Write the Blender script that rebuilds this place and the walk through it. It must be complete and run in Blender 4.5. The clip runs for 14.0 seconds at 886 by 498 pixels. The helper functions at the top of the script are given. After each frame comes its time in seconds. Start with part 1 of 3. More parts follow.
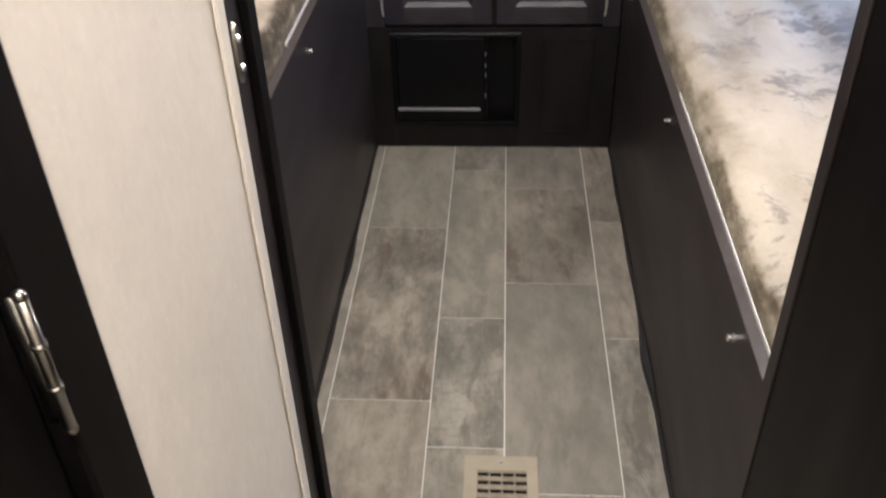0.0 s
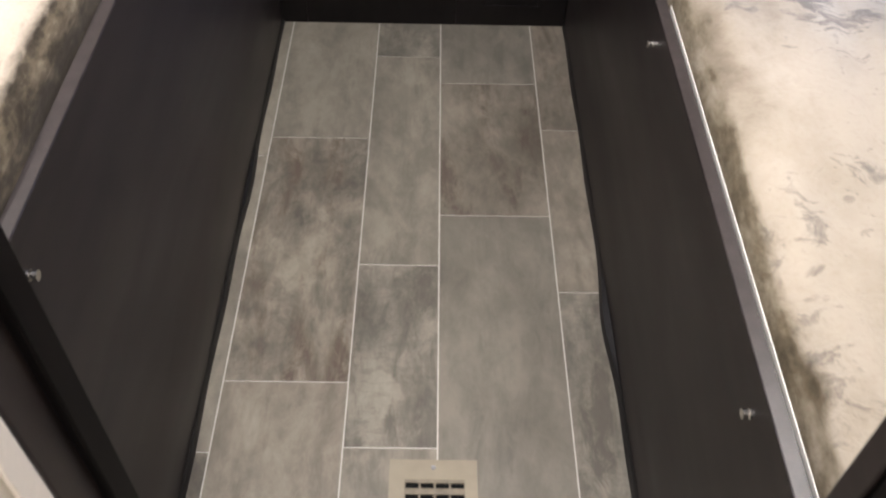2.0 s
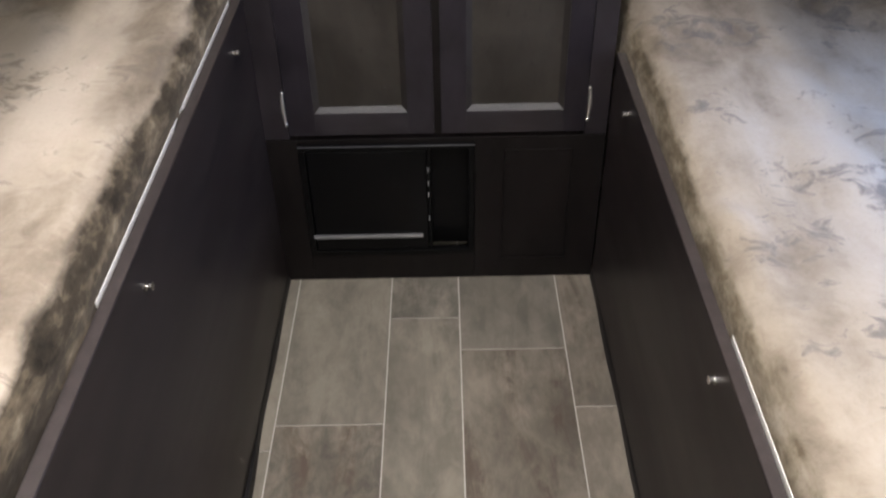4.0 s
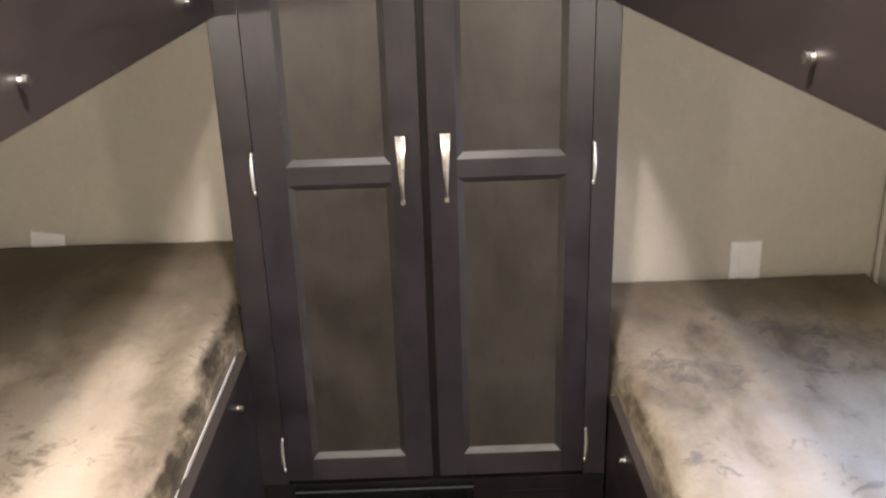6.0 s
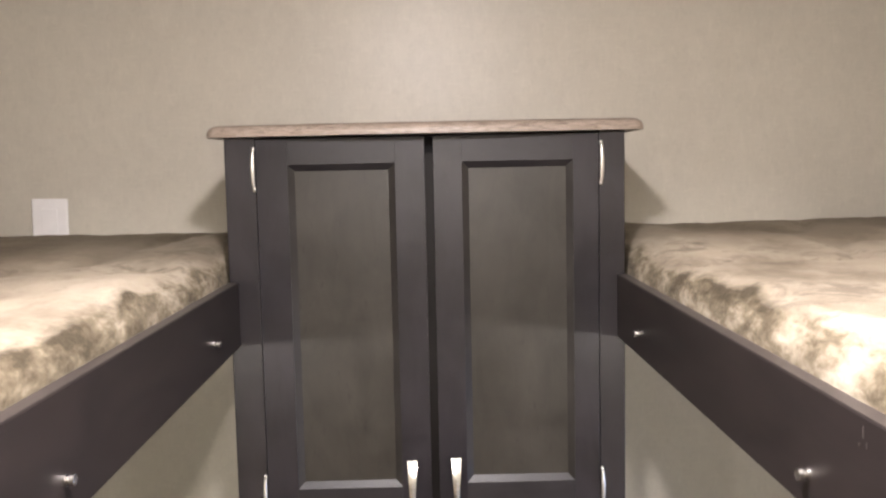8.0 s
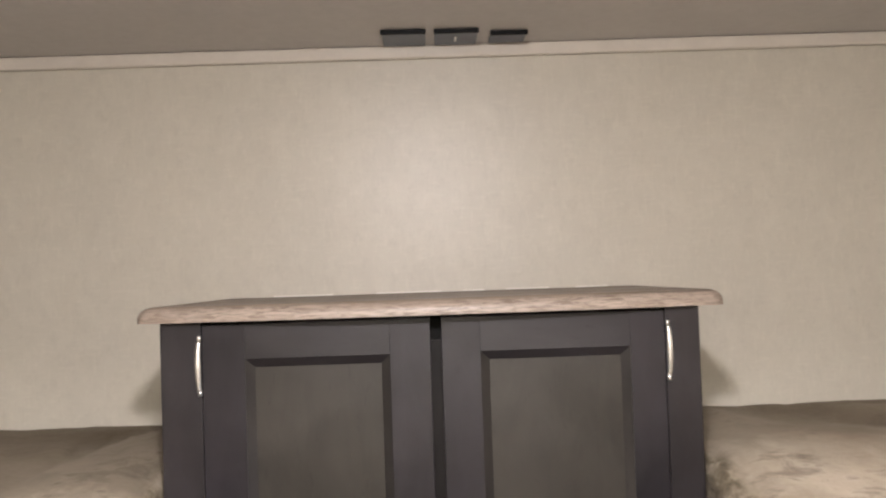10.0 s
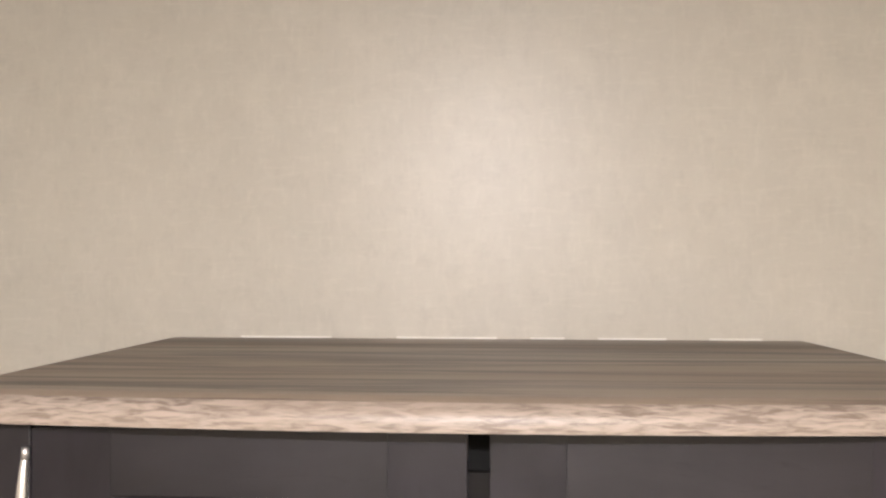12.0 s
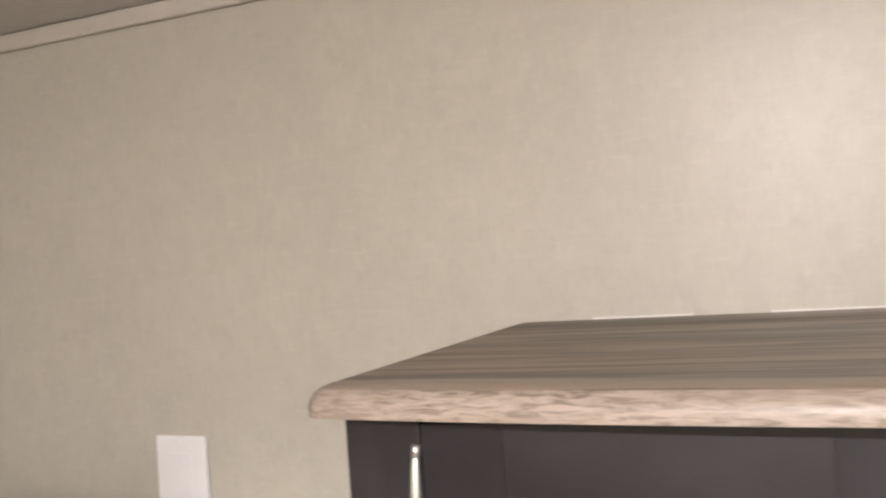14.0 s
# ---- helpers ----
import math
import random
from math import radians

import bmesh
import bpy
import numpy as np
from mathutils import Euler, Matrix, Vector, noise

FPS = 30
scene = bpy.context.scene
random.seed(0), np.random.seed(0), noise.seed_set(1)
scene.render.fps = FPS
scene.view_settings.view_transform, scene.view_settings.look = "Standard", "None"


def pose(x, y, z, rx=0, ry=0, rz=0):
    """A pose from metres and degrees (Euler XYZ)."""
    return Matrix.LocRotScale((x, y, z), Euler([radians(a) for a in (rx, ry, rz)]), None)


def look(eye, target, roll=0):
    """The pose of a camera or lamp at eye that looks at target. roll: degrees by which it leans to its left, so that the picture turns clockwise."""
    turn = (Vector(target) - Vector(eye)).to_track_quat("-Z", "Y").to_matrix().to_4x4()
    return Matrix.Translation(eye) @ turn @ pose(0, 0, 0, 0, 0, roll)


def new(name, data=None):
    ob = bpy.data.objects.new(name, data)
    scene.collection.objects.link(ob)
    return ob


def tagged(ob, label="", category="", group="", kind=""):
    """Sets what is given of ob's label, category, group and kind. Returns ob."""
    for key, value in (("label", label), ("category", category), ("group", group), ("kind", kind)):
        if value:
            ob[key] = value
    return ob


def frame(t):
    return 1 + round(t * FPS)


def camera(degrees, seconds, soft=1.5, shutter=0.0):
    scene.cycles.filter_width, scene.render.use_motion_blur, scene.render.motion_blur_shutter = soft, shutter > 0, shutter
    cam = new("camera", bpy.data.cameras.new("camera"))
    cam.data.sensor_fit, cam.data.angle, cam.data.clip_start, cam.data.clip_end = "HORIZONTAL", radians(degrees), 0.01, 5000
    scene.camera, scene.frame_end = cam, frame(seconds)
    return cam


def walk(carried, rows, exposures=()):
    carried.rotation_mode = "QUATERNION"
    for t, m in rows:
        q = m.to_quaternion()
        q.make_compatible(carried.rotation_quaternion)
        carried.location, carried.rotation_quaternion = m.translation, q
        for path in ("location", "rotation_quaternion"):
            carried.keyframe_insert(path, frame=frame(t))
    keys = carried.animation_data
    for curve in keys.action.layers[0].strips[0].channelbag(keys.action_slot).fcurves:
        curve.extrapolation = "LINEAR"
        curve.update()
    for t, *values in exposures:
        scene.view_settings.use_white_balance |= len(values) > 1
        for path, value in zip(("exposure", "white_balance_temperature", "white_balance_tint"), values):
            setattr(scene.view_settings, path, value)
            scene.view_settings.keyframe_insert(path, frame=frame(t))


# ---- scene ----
cam = camera(52.8, 14.0, soft=2.2, shutter=0.3)
PATH = [
    (0, (0.033, -2.425, 1.376), (-0.095, -0.813, 0.199), -1.9),
    (0.5, (0.055, -2.335, 1.346), (-0.051, -0.868, -0.01), -2.7),
    (1, (0.073, -2.204, 1.327), (-0.054, -0.823, -0.115), -1.9),
    (1.5, (0.068, -2.09, 1.332), (0.009, -0.74, -0.143), -1.2),
    (2, (0.033, -1.954, 1.317), (0.057, -0.618, -0.172), 1.6),
    (2.5, (0.024, -1.808, 1.32), (0.019, -0.496, -0.19), 0.6),
    (3, (0.041, -1.687, 1.318), (-0.012, -0.379, -0.195), -1.5),
    (3.5, (0.039, -1.636, 1.353), (0.012, -0.192, -0.03), -1.8),
    (4, (0.023, -1.61, 1.38), (0.012, -0.051, 0.127), -1.3),
    (4.2, (0.022, -1.604, 1.389), (0.017, -0.005, 0.187), -1.0),
    (6.3, (0.022, -1.583, 1.53), (0.044, 0.314, 0.898), -2.0),
    (6.5, (0.021, -1.583, 1.546), (0.052, 0.331, 0.966), -1.9),
    (7, (0.015, -1.594, 1.597), (0.068, 0.36, 1.172), -1.1),
    (7.5, (0.012, -1.612, 1.635), (0.05, 0.368, 1.351), -0.7),
    (8, (0.012, -1.613, 1.665), (0.033, 0.379, 1.483), -1.2),
    (8.5, (0.011, -1.575, 1.68), (0.073, 0.422, 1.6), -1.3),
    (9, (0.016, -1.499, 1.714), (0.056, 0.5, 1.735), -1.1),
    (9.2, (0.031, -1.448, 1.73), (0.049, 0.551, 1.795), -2.1),
    (11.3, (-0.046, -0.747, 1.807), (0.032, 1.251, 1.768), -0.3),
    (11.5, (-0.029, -0.690, 1.810), (0.056, 1.307, 1.737), 0.1),
    (12, (0.018, -0.606, 1.834), (-0.099, 1.390, 1.873), 0.1),
    (12.5, (0.020, -0.578, 1.824), (-0.238, 1.405, 1.869), 0.3),
    (13, (-0.011, -0.574, 1.826), (-0.368, 1.394, 1.871), -0.4),
    (13.5, (-0.031, -0.565, 1.825), (-0.528, 1.371, 1.859), -2.9),
    (14, (-0.062, -0.535, 1.829), (-0.813, 1.317, 1.849), -4.1),
]
EXPOSURES = [
    (0.0, 0.75, 6080, 10), (1.5, 0.75, 6050, 10), (3.0, 0.63, 6050, 10), (4.2, 0.74, 6100, 10), (6.3, 1.25, 6850, 12), (6.5, 1.10, 6800, 12),
    (7.0, 1.02, 6650, 11), (7.5, 1.02, 6500, 11), (8.5, 1.02, 6400, 11), (9.2, 0.86, 6350, 10), (11.3, 1.27, 6380, 10), (14.0, 1.25, 6380, 10),
]
walk(cam, [(t, look(eye, target, roll)) for t, eye, target, roll in PATH], EXPOSURES)

# sizes of the room, in metres
CEIL = 2.208
WEST, EAST, NORTH, SOUTH = -1.24, 1.118, 0.465, -1.62
PART = 0.07            # thickness of the partition
HALL_W, HALL_E, HALL_S = -0.213, 0.395, -3.3
DOOR_E = 0.354
HEAD = 1.98

# ---- world and lamps ----
world = bpy.data.worlds.new("world")
scene.world = world
world.use_nodes = True
world.node_tree.nodes["Background"].inputs[0].default_value = (0.35, 0.5, 0.9, 1)
world.node_tree.nodes["Background"].inputs[1].default_value = 0.3
WARM = (1.0, 0.92, 0.83)


def lamp(name, place, radius, watts, color):
    d = bpy.data.lights.new(name, "POINT")
    d.shadow_soft_size, d.energy, d.color = radius, watts, color
    ob = new(name, d)
    ob.location = place
    return ob


def area_lamp(name, m, size, size_y, watts, color, shape="RECTANGLE"):
    d = bpy.data.lights.new(name, "AREA")
    d.shape, d.size, d.size_y, d.energy, d.color = shape, size, size_y, watts, color
    ob = new(name, d)
    ob.matrix_world = m
    return ob


COOL = (1.0, 0.925, 0.915)
ROOM_LAMP, HALL_LAMP = (0.0, -1.08), (0.1, -2.62)
BUNK_LAMPS = ((-0.62, -1.24), (0.62, -1.22))
lamp("room_lamp", (*ROOM_LAMP, 2.15), 0.035, 16.5, COOL)
area_lamp("room_lamp_downlight", pose(*ROOM_LAMP, 2.150), 0.12, 0.12, 10.0, COOL, "DISK")
lamp("hall_lamp", (*HALL_LAMP, 2.15), 0.035, 37.0, WARM)
for x, y in BUNK_LAMPS:
    lamp("bunk_lamp", (x, y, 1.322), 0.035, 9.7, WARM)
area_lamp("window_daylight", pose(1.09, -0.52, 0.95, 0, 58, 0), 0.26, 0.60, 2.2, (0.42, 0.58, 1.0)).data.spread = radians(125)


# ---- materials ----
def shader(name, rough=0.5, metal=0.0, spec=0.5, coat=0.0):
    m = bpy.data.materials.new(name)
    m.use_nodes = True
    nt = m.node_tree
    b = nt.nodes["Principled BSDF"]
    b.inputs["Roughness"].default_value = rough
    b.inputs["Metallic"].default_value = metal
    b.inputs["Specular IOR Level"].default_value = spec
    b.inputs["Coat Weight"].default_value = coat
    return m, nt, b


def coords(nt, scale=(1, 1, 1), vary=False):
    """Object coordinates, stretched, and shifted from piece to piece."""
    tc = nt.nodes.new("ShaderNodeTexCoord")
    mp = nt.nodes.new("ShaderNodeMapping")
    mp.inputs["Scale"].default_value = scale
    nt.links.new(tc.outputs["Object"], mp.inputs["Vector"])
    if vary:
        oi = nt.nodes.new("ShaderNodeObjectInfo")
        mu = nt.nodes.new("ShaderNodeVectorMath")
        mu.operation = "SCALE"
        mu.inputs[0].default_value = (37.0, 19.0, 11.0)
        nt.links.new(oi.outputs["Random"], mu.inputs["Scale"])
        nt.links.new(mu.outputs[0], mp.inputs["Location"])
    return mp.outputs[0]


def noise_node(nt, vec, scale, detail=4.0, rough=0.55, distort=0.0):
    n = nt.nodes.new("ShaderNodeTexNoise")
    n.inputs["Scale"].default_value, n.inputs["Detail"].default_value = scale, detail
    n.inputs["Roughness"].default_value, n.inputs["Distortion"].default_value = rough, distort
    nt.links.new(vec, n.inputs["Vector"])
    return n.outputs[0]


def ramp(nt, fac, stops):
    r = nt.nodes.new("ShaderNodeValToRGB")
    el = r.color_ramp.elements
    while len(el) < len(stops):
        el.new(0.5)
    for e, (p, c) in zip(el, stops):
        e.position, e.color = p, (*c, 1) if len(c) == 3 else c
    nt.links.new(fac, r.inputs[0])
    return r.outputs[0]


def mixed(nt, a, b, fac, mode="MIX"):
    m = nt.nodes.new("ShaderNodeMix")
    m.data_type, m.blend_type = "RGBA", mode
    for sock, v in ((m.inputs["A"], a), (m.inputs["B"], b), (m.inputs["Factor"], fac)):
        if isinstance(v, bpy.types.NodeSocket):
            nt.links.new(v, sock)
        else:
            sock.default_value = (*v, 1) if isinstance(v, tuple) else v
    return m.outputs["Result"]


def bump(nt, b, height, dist, strength=0.5):
    n = nt.nodes.new("ShaderNodeBump")
    n.inputs["Strength"].default_value, n.inputs["Distance"].default_value = strength, dist
    nt.links.new(height, n.inputs["Height"])
    nt.links.new(n.outputs[0], b.inputs["Normal"])


def grey(v):
    return (v, v, v)


def wallpaper(name, base):
    m, nt, b = shader(name, 0.40, spec=0.5)
    v = coords(nt)
    blotch = ramp(nt, noise_node(nt, v, 6.0, 4.0, 0.6), [(0.35, tuple(c * 0.96 for c in base)), (0.65, base)])
    weave = noise_node(nt, coords(nt, (1.0, 1.0, 0.7)), 70.0, 5.0, 0.65)
    col = mixed(nt, blotch, tuple(c * 0.84 for c in base), ramp(nt, weave, [(0.50, grey(0.0)), (0.70, grey(0.38))]))
    spots = noise_node(nt, coords(nt, (1.1, 1.1, 0.8)), 22.0, 7.0, 0.75)
    col = mixed(nt, col, tuple(min(1, c * 1.12) for c in base), ramp(nt, spots, [(0.48, grey(0.0)), (0.70, grey(0.45))]))
    for stretch in ((0.30, 1.0, 1.5), (1.5, 1.0, 0.30)):
        hatch = noise_node(nt, coords(nt, stretch), 105.0, 4.0, 0.65, 0.3)
        col = mixed(nt, col, tuple(min(1, c * 1.22) for c in base), ramp(nt, hatch, [(0.54, grey(0.0)), (0.68, grey(0.20))]))
    nt.links.new(col, b.inputs["Base Color"])
    bump(nt, b, weave, 0.0006, 0.3)
    return m


def wood(name, dark, light, scale, rough=0.35, spec=0.5, contrast=(0.35, 0.7), vary=False, coat=0.0, relief=0.0003):
    m, nt, b = shader(name, rough, spec=spec, coat=coat)
    v = coords(nt, scale, vary)
    grain = noise_node(nt, v, 9.0, 8.0, 0.62, 0.8)
    wide = noise_node(nt, v, 2.1, 3.0, 0.5, 0.4)
    col = ramp(nt, grain, [(contrast[0], dark), (contrast[1], light)])
    mid = tuple((a + c) / 2 for a, c in zip(dark, light))
    col = mixed(nt, col, mid, ramp(nt, wide, [(0.35, grey(0.0)), (0.65, grey(0.4))]))
    nt.links.new(col, b.inputs["Base Color"])
    nt.links.new(ramp(nt, wide, [(0.3, grey(rough * 0.85)), (0.7, grey(min(1, rough * 1.25)))]), b.inputs["Roughness"])
    bump(nt, b, grain, relief, 0.4)
    return m


def maple(name, dark, light, scale, rough):
    """Grey-stained maple: soft cloudy stain, a few short dark flecks, hardly any line grain."""
    m, nt, b = shader(name, rough, spec=0.42)
    v = coords(nt, (1.0, 1.0, 1.0), True)
    cloud = noise_node(nt, v, 7.0, 5.0, 0.6, 0.6)
    figure = noise_node(nt, coords(nt, scale, True), 8.0, 5.0, 0.6, 1.0)
    fleck = noise_node(nt, coords(nt, scale, True), 26.0, 3.0, 0.6, 0.3)
    col = ramp(nt, cloud, [(0.36, dark), (0.64, light)])
    col = mixed(nt, col, ramp(nt, figure, [(0.35, dark), (0.65, light)]), 0.4)
    col = mixed(nt, col, tuple(c * 0.6 for c in dark), ramp(nt, fleck, [(0.62, grey(0.0)), (0.74, grey(0.55))]))
    nt.links.new(col, b.inputs["Base Color"])
    nt.links.new(ramp(nt, cloud, [(0.3, grey(rough * 0.88)), (0.7, grey(rough * 1.2))]), b.inputs["Roughness"])
    bump(nt, b, figure, 0.0002, 0.3)
    return m


def plain(name, color, rough=0.5, metal=0.0, spec=0.5, vary=0.08, scale=25.0):
    m, nt, b = shader(name, rough, metal, spec)
    v = coords(nt)
    n = noise_node(nt, v, scale, 5.0, 0.6)
    lo = tuple(c * (1 - vary) for c in color)
    hi = tuple(min(1, c * (1 + vary)) for c in color)
    nt.links.new(ramp(nt, n, [(0.35, lo), (0.65, hi)]), b.inputs["Base Color"])
    bump(nt, b, n, 0.0003, 0.2)
    return m


def scaled(nt, value, factor, add=0.0):
    n = nt.nodes.new("ShaderNodeMath")
    n.operation = "MULTIPLY_ADD"
    nt.links.new(value, n.inputs[0])
    n.inputs[1].default_value = factor
    if isinstance(add, float):
        n.inputs[2].default_value = add
    else:
        nt.links.new(add, n.inputs[2])
    return n.outputs[0]


def tuft_color(nt, tones, low):
    """The crushed pile of rim and sides: tongues of light pile between dark hollows. low: how much of it is dark."""
    v = coords(nt, (1.0, 0.42, 0.9))
    broad = noise_node(nt, v, 12.0, 4.0, 0.62, 0.25)
    curl = noise_node(nt, v, 30.0, 4.0, 0.62, 0.4)
    fine = noise_node(nt, v, 95.0, 3.0, 0.6, 0.4)
    h = scaled(nt, curl, 0.32, scaled(nt, broad, 0.62, scaled(nt, fine, 0.20, -0.07)))
    return h, ramp(nt, h, [(0.40 + low, tones[0]), (0.485 + low, tones[1]), (0.57 + low, tones[2]), (0.66 + low, tones[3])])


def velvet(name, shift=0.0, head_from=0.0, tones=None, low=0.0, edge=0.0, smudge=(0.15, 0.125, 0.10), sheen=0.10, gain=0.95, wall_shade=0.0):
    """Brushed plush: cream where the pile lies one way, brown where it lies the other. shift: how much of it is brown."""
    m, nt, b = shader(name, 0.9, spec=0.1)
    b.inputs["Sheen Weight"].default_value = sheen
    b.inputs["Sheen Tint"].default_value = (1.0, 0.87, 0.70, 1.0)
    b.inputs["Sheen Roughness"].default_value = 0.5
    v = coords(nt)
    flow = coords(nt, (1.0, 0.55, 1.0))
    big = noise_node(nt, flow, 2.8, 3.0, 0.5, 0.2)
    mid = noise_node(nt, flow, 8.5, 5.0, 0.62, 0.25)
    swirl = noise_node(nt, coords(nt, (0.9, 1.15, 1.0)), 26.0, 5.0, 0.68, 0.9)
    patch = noise_node(nt, v, 4.5, 2.0, 0.5, 0.3)
    nap = noise_node(nt, v, 150.0, 3.0, 0.6)
    cream, pale, taupe, brown = (0.52, 0.455, 0.365), (0.43, 0.37, 0.29), (0.275, 0.230, 0.175), (0.115, 0.092, 0.066)
    cream, pale, taupe, brown, tones = *(tuple(c * gain for c in t) for t in (cream, pale, taupe, brown)), tuple(tuple(c * gain for c in t) for t in tones)
    h = scaled(nt, mid, 0.35, scaled(nt, big, 0.62, scaled(nt, swirl, 0.10, -0.035)))
    col = ramp(nt, h, [(0.36 + shift, brown), (0.44 + shift, taupe), (0.51 + shift, pale), (0.60 + shift, cream)])
    # crushed places: small dark curls that keep together in patches
    curls = scaled(nt, patch, 0.9, scaled(nt, swirl, 0.9, -0.40))
    col = mixed(nt, col, smudge, ramp(nt, curls, [(0.60, grey(0.0)), (0.66, grey(0.40)), (0.74, grey(0.70))]))
    # the pile lies the dark way over the head of the bed, with a ragged edge; shade there is painted in too
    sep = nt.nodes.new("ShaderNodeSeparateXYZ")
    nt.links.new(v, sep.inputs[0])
    along = scaled(nt, mid, 0.7, scaled(nt, sep.outputs[0], wall_shade, sep.outputs[1]))
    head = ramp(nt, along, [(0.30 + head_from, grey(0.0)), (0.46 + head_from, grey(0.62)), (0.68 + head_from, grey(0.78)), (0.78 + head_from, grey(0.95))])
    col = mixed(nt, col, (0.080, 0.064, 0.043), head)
    # crushed tufts where the rim turns down; their dark tones also paint in its shade
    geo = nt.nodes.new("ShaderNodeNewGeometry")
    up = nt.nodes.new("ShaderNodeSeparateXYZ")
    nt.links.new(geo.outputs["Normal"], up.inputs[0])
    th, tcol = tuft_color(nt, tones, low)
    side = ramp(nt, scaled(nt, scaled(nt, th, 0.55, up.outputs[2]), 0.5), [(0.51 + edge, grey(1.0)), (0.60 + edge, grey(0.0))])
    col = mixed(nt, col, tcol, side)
    col = mixed(nt, col, (0.80, 0.78, 0.74), ramp(nt, nap, [(0.50, grey(0.0)), (0.75, grey(0.35))]), "MULTIPLY")
    nt.links.new(col, b.inputs["Base Color"])
    bump(nt, b, scaled(nt, swirl, 0.5, scaled(nt, nap, 0.12, mid)), 0.010, 0.5)
    return m


def plush_border(name, tones, low):
    """The pile of the mattress sides, in the same tufts as the rim."""
    m, nt, b = shader(name, 0.9, spec=0.1)
    b.inputs["Sheen Weight"].default_value = 0.15
    b.inputs["Sheen Tint"].default_value = (1.0, 0.87, 0.70, 1.0)
    th, col = tuft_color(nt, tones, low)
    nt.links.new(col, b.inputs["Base Color"])
    bump(nt, b, th, 0.009, 0.5)
    return m


def vinyl_plank(name, tones, stain, amount, ticks=0.0):
    """Printed vinyl: clouds of grey, brown stains drawn out along the plank, and short ticks across it."""
    m, nt, b = shader(name, 0.42, spec=0.4)
    tones = tuple((r * k * 1.085, g * k * 1.05, b * k * 0.98) for (r, g, b), k in zip(tones, (0.97, 1.05, 1.08)))
    stain = tuple(c * 0.8 for c in stain)
    v = coords(nt, (1.0, 0.55, 1.0), True)
    cloud = noise_node(nt, v, 9.0, 7.0, 0.68, 0.3)
    small = noise_node(nt, v, 34.0, 6.0, 0.72, 0.5)
    streak = noise_node(nt, coords(nt, (1.0, 0.16, 1.0), True), 13.0, 6.0, 0.65, 0.6)
    patch = noise_node(nt, coords(nt, (1.0, 0.5, 1.0), True), 24.0, 6.0, 0.72, 0.7)
    dark = noise_node(nt, coords(nt, (1.0, 0.45, 1.0), True), 6.0, 4.0, 0.6, 0.8)
    cross = noise_node(nt, coords(nt, (0.5, 1.6, 1.0), True), 44.0, 4.0, 0.7, 0.8)
    col = ramp(nt, cloud, [(0.39, tones[0]), (0.5, tones[1]), (0.60, tones[2])])
    col = mixed(nt, col, ramp(nt, small, [(0.40, tones[0]), (0.60, tones[2])]), 0.30)
    col = mixed(nt, col, tuple(c * 0.72 for c in tones[0]), ramp(nt, dark, [(0.52, grey(0.0)), (0.64, grey(0.55 * amount))]))
    blot = mixed(nt, (0.0, 0.0, 0.0), ramp(nt, streak, [(0.46, grey(0.0)), (0.60, grey(1.0))]), ramp(nt, patch, [(0.42, grey(0.05)), (0.56, grey(amount))]))
    col = mixed(nt, col, stain, blot)
    col = mixed(nt, col, tones[0], ramp(nt, cross, [(0.54, grey(0.0)), (0.64, grey(ticks))]))
    oi = nt.nodes.new("ShaderNodeObjectInfo")
    col = mixed(nt, col, ramp(nt, oi.outputs["Random"], [(0.0, grey(0.90)), (1.0, grey(1.04))]), 1.0, "MULTIPLY")
    nt.links.new(col, b.inputs["Base Color"])
    bump(nt, b, small, 0.0004, 0.3)
    return m


def glow(name, color, strength):
    m, nt, b = shader(name, 0.5)
    b.inputs["Base Color"].default_value = (0.8, 0.8, 0.8, 1)
    b.inputs["Emission Color"].default_value = (*color, 1)
    b.inputs["Emission Strength"].default_value = strength
    return m


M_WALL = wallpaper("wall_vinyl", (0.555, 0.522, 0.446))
# same vinyl, with the stronger hall light put into its colour
M_WALL_LIT = wallpaper("wall_vinyl_lit", (0.75, 0.685, 0.605))
M_CEIL = plain("ceiling_panel", (0.60, 0.575, 0.565), 0.5, spec=0.3, vary=0.03, scale=60.0)
M_TRIM = plain("cream_trim", (0.60, 0.555, 0.49), 0.35, vary=0.04)
M_BOARD = wood("espresso_board", (0.0125, 0.0097, 0.0098), (0.0285, 0.0212, 0.0200), (2.0, 0.5, 2.0), 0.42, 0.4)
M_BEDGE = plain("board_edge_band", (0.044, 0.036, 0.034), 0.4, vary=0.15, scale=60.0)
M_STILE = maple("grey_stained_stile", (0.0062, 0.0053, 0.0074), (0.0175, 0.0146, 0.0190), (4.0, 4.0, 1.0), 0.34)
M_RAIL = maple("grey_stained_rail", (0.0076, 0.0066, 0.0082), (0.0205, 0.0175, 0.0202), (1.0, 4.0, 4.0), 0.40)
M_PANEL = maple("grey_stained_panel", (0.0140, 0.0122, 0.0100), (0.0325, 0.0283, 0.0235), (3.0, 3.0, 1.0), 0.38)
# lighter copy of the rail stain, light painted in for upright bevels
M_SIDE_LIT = maple("grey_stained_side_lit", (0.0115, 0.0100, 0.0092), (0.0270, 0.0235, 0.0210), (4.0, 4.0, 1.0), 0.5)
M_FRAME = maple("grey_stained_frame", (0.0080, 0.0067, 0.0082), (0.0195, 0.0162, 0.0190), (4.0, 4.0, 1.0), 0.36)
M_DARK = wood("dark_base_panel", (0.004, 0.0032, 0.0032), (0.009, 0.0072, 0.0068), (2.0, 2.0, 0.6), 0.5, 0.15)
M_BLACK = plain("black_shadow_gap", (0.006, 0.006, 0.006), 0.8, spec=0.1)
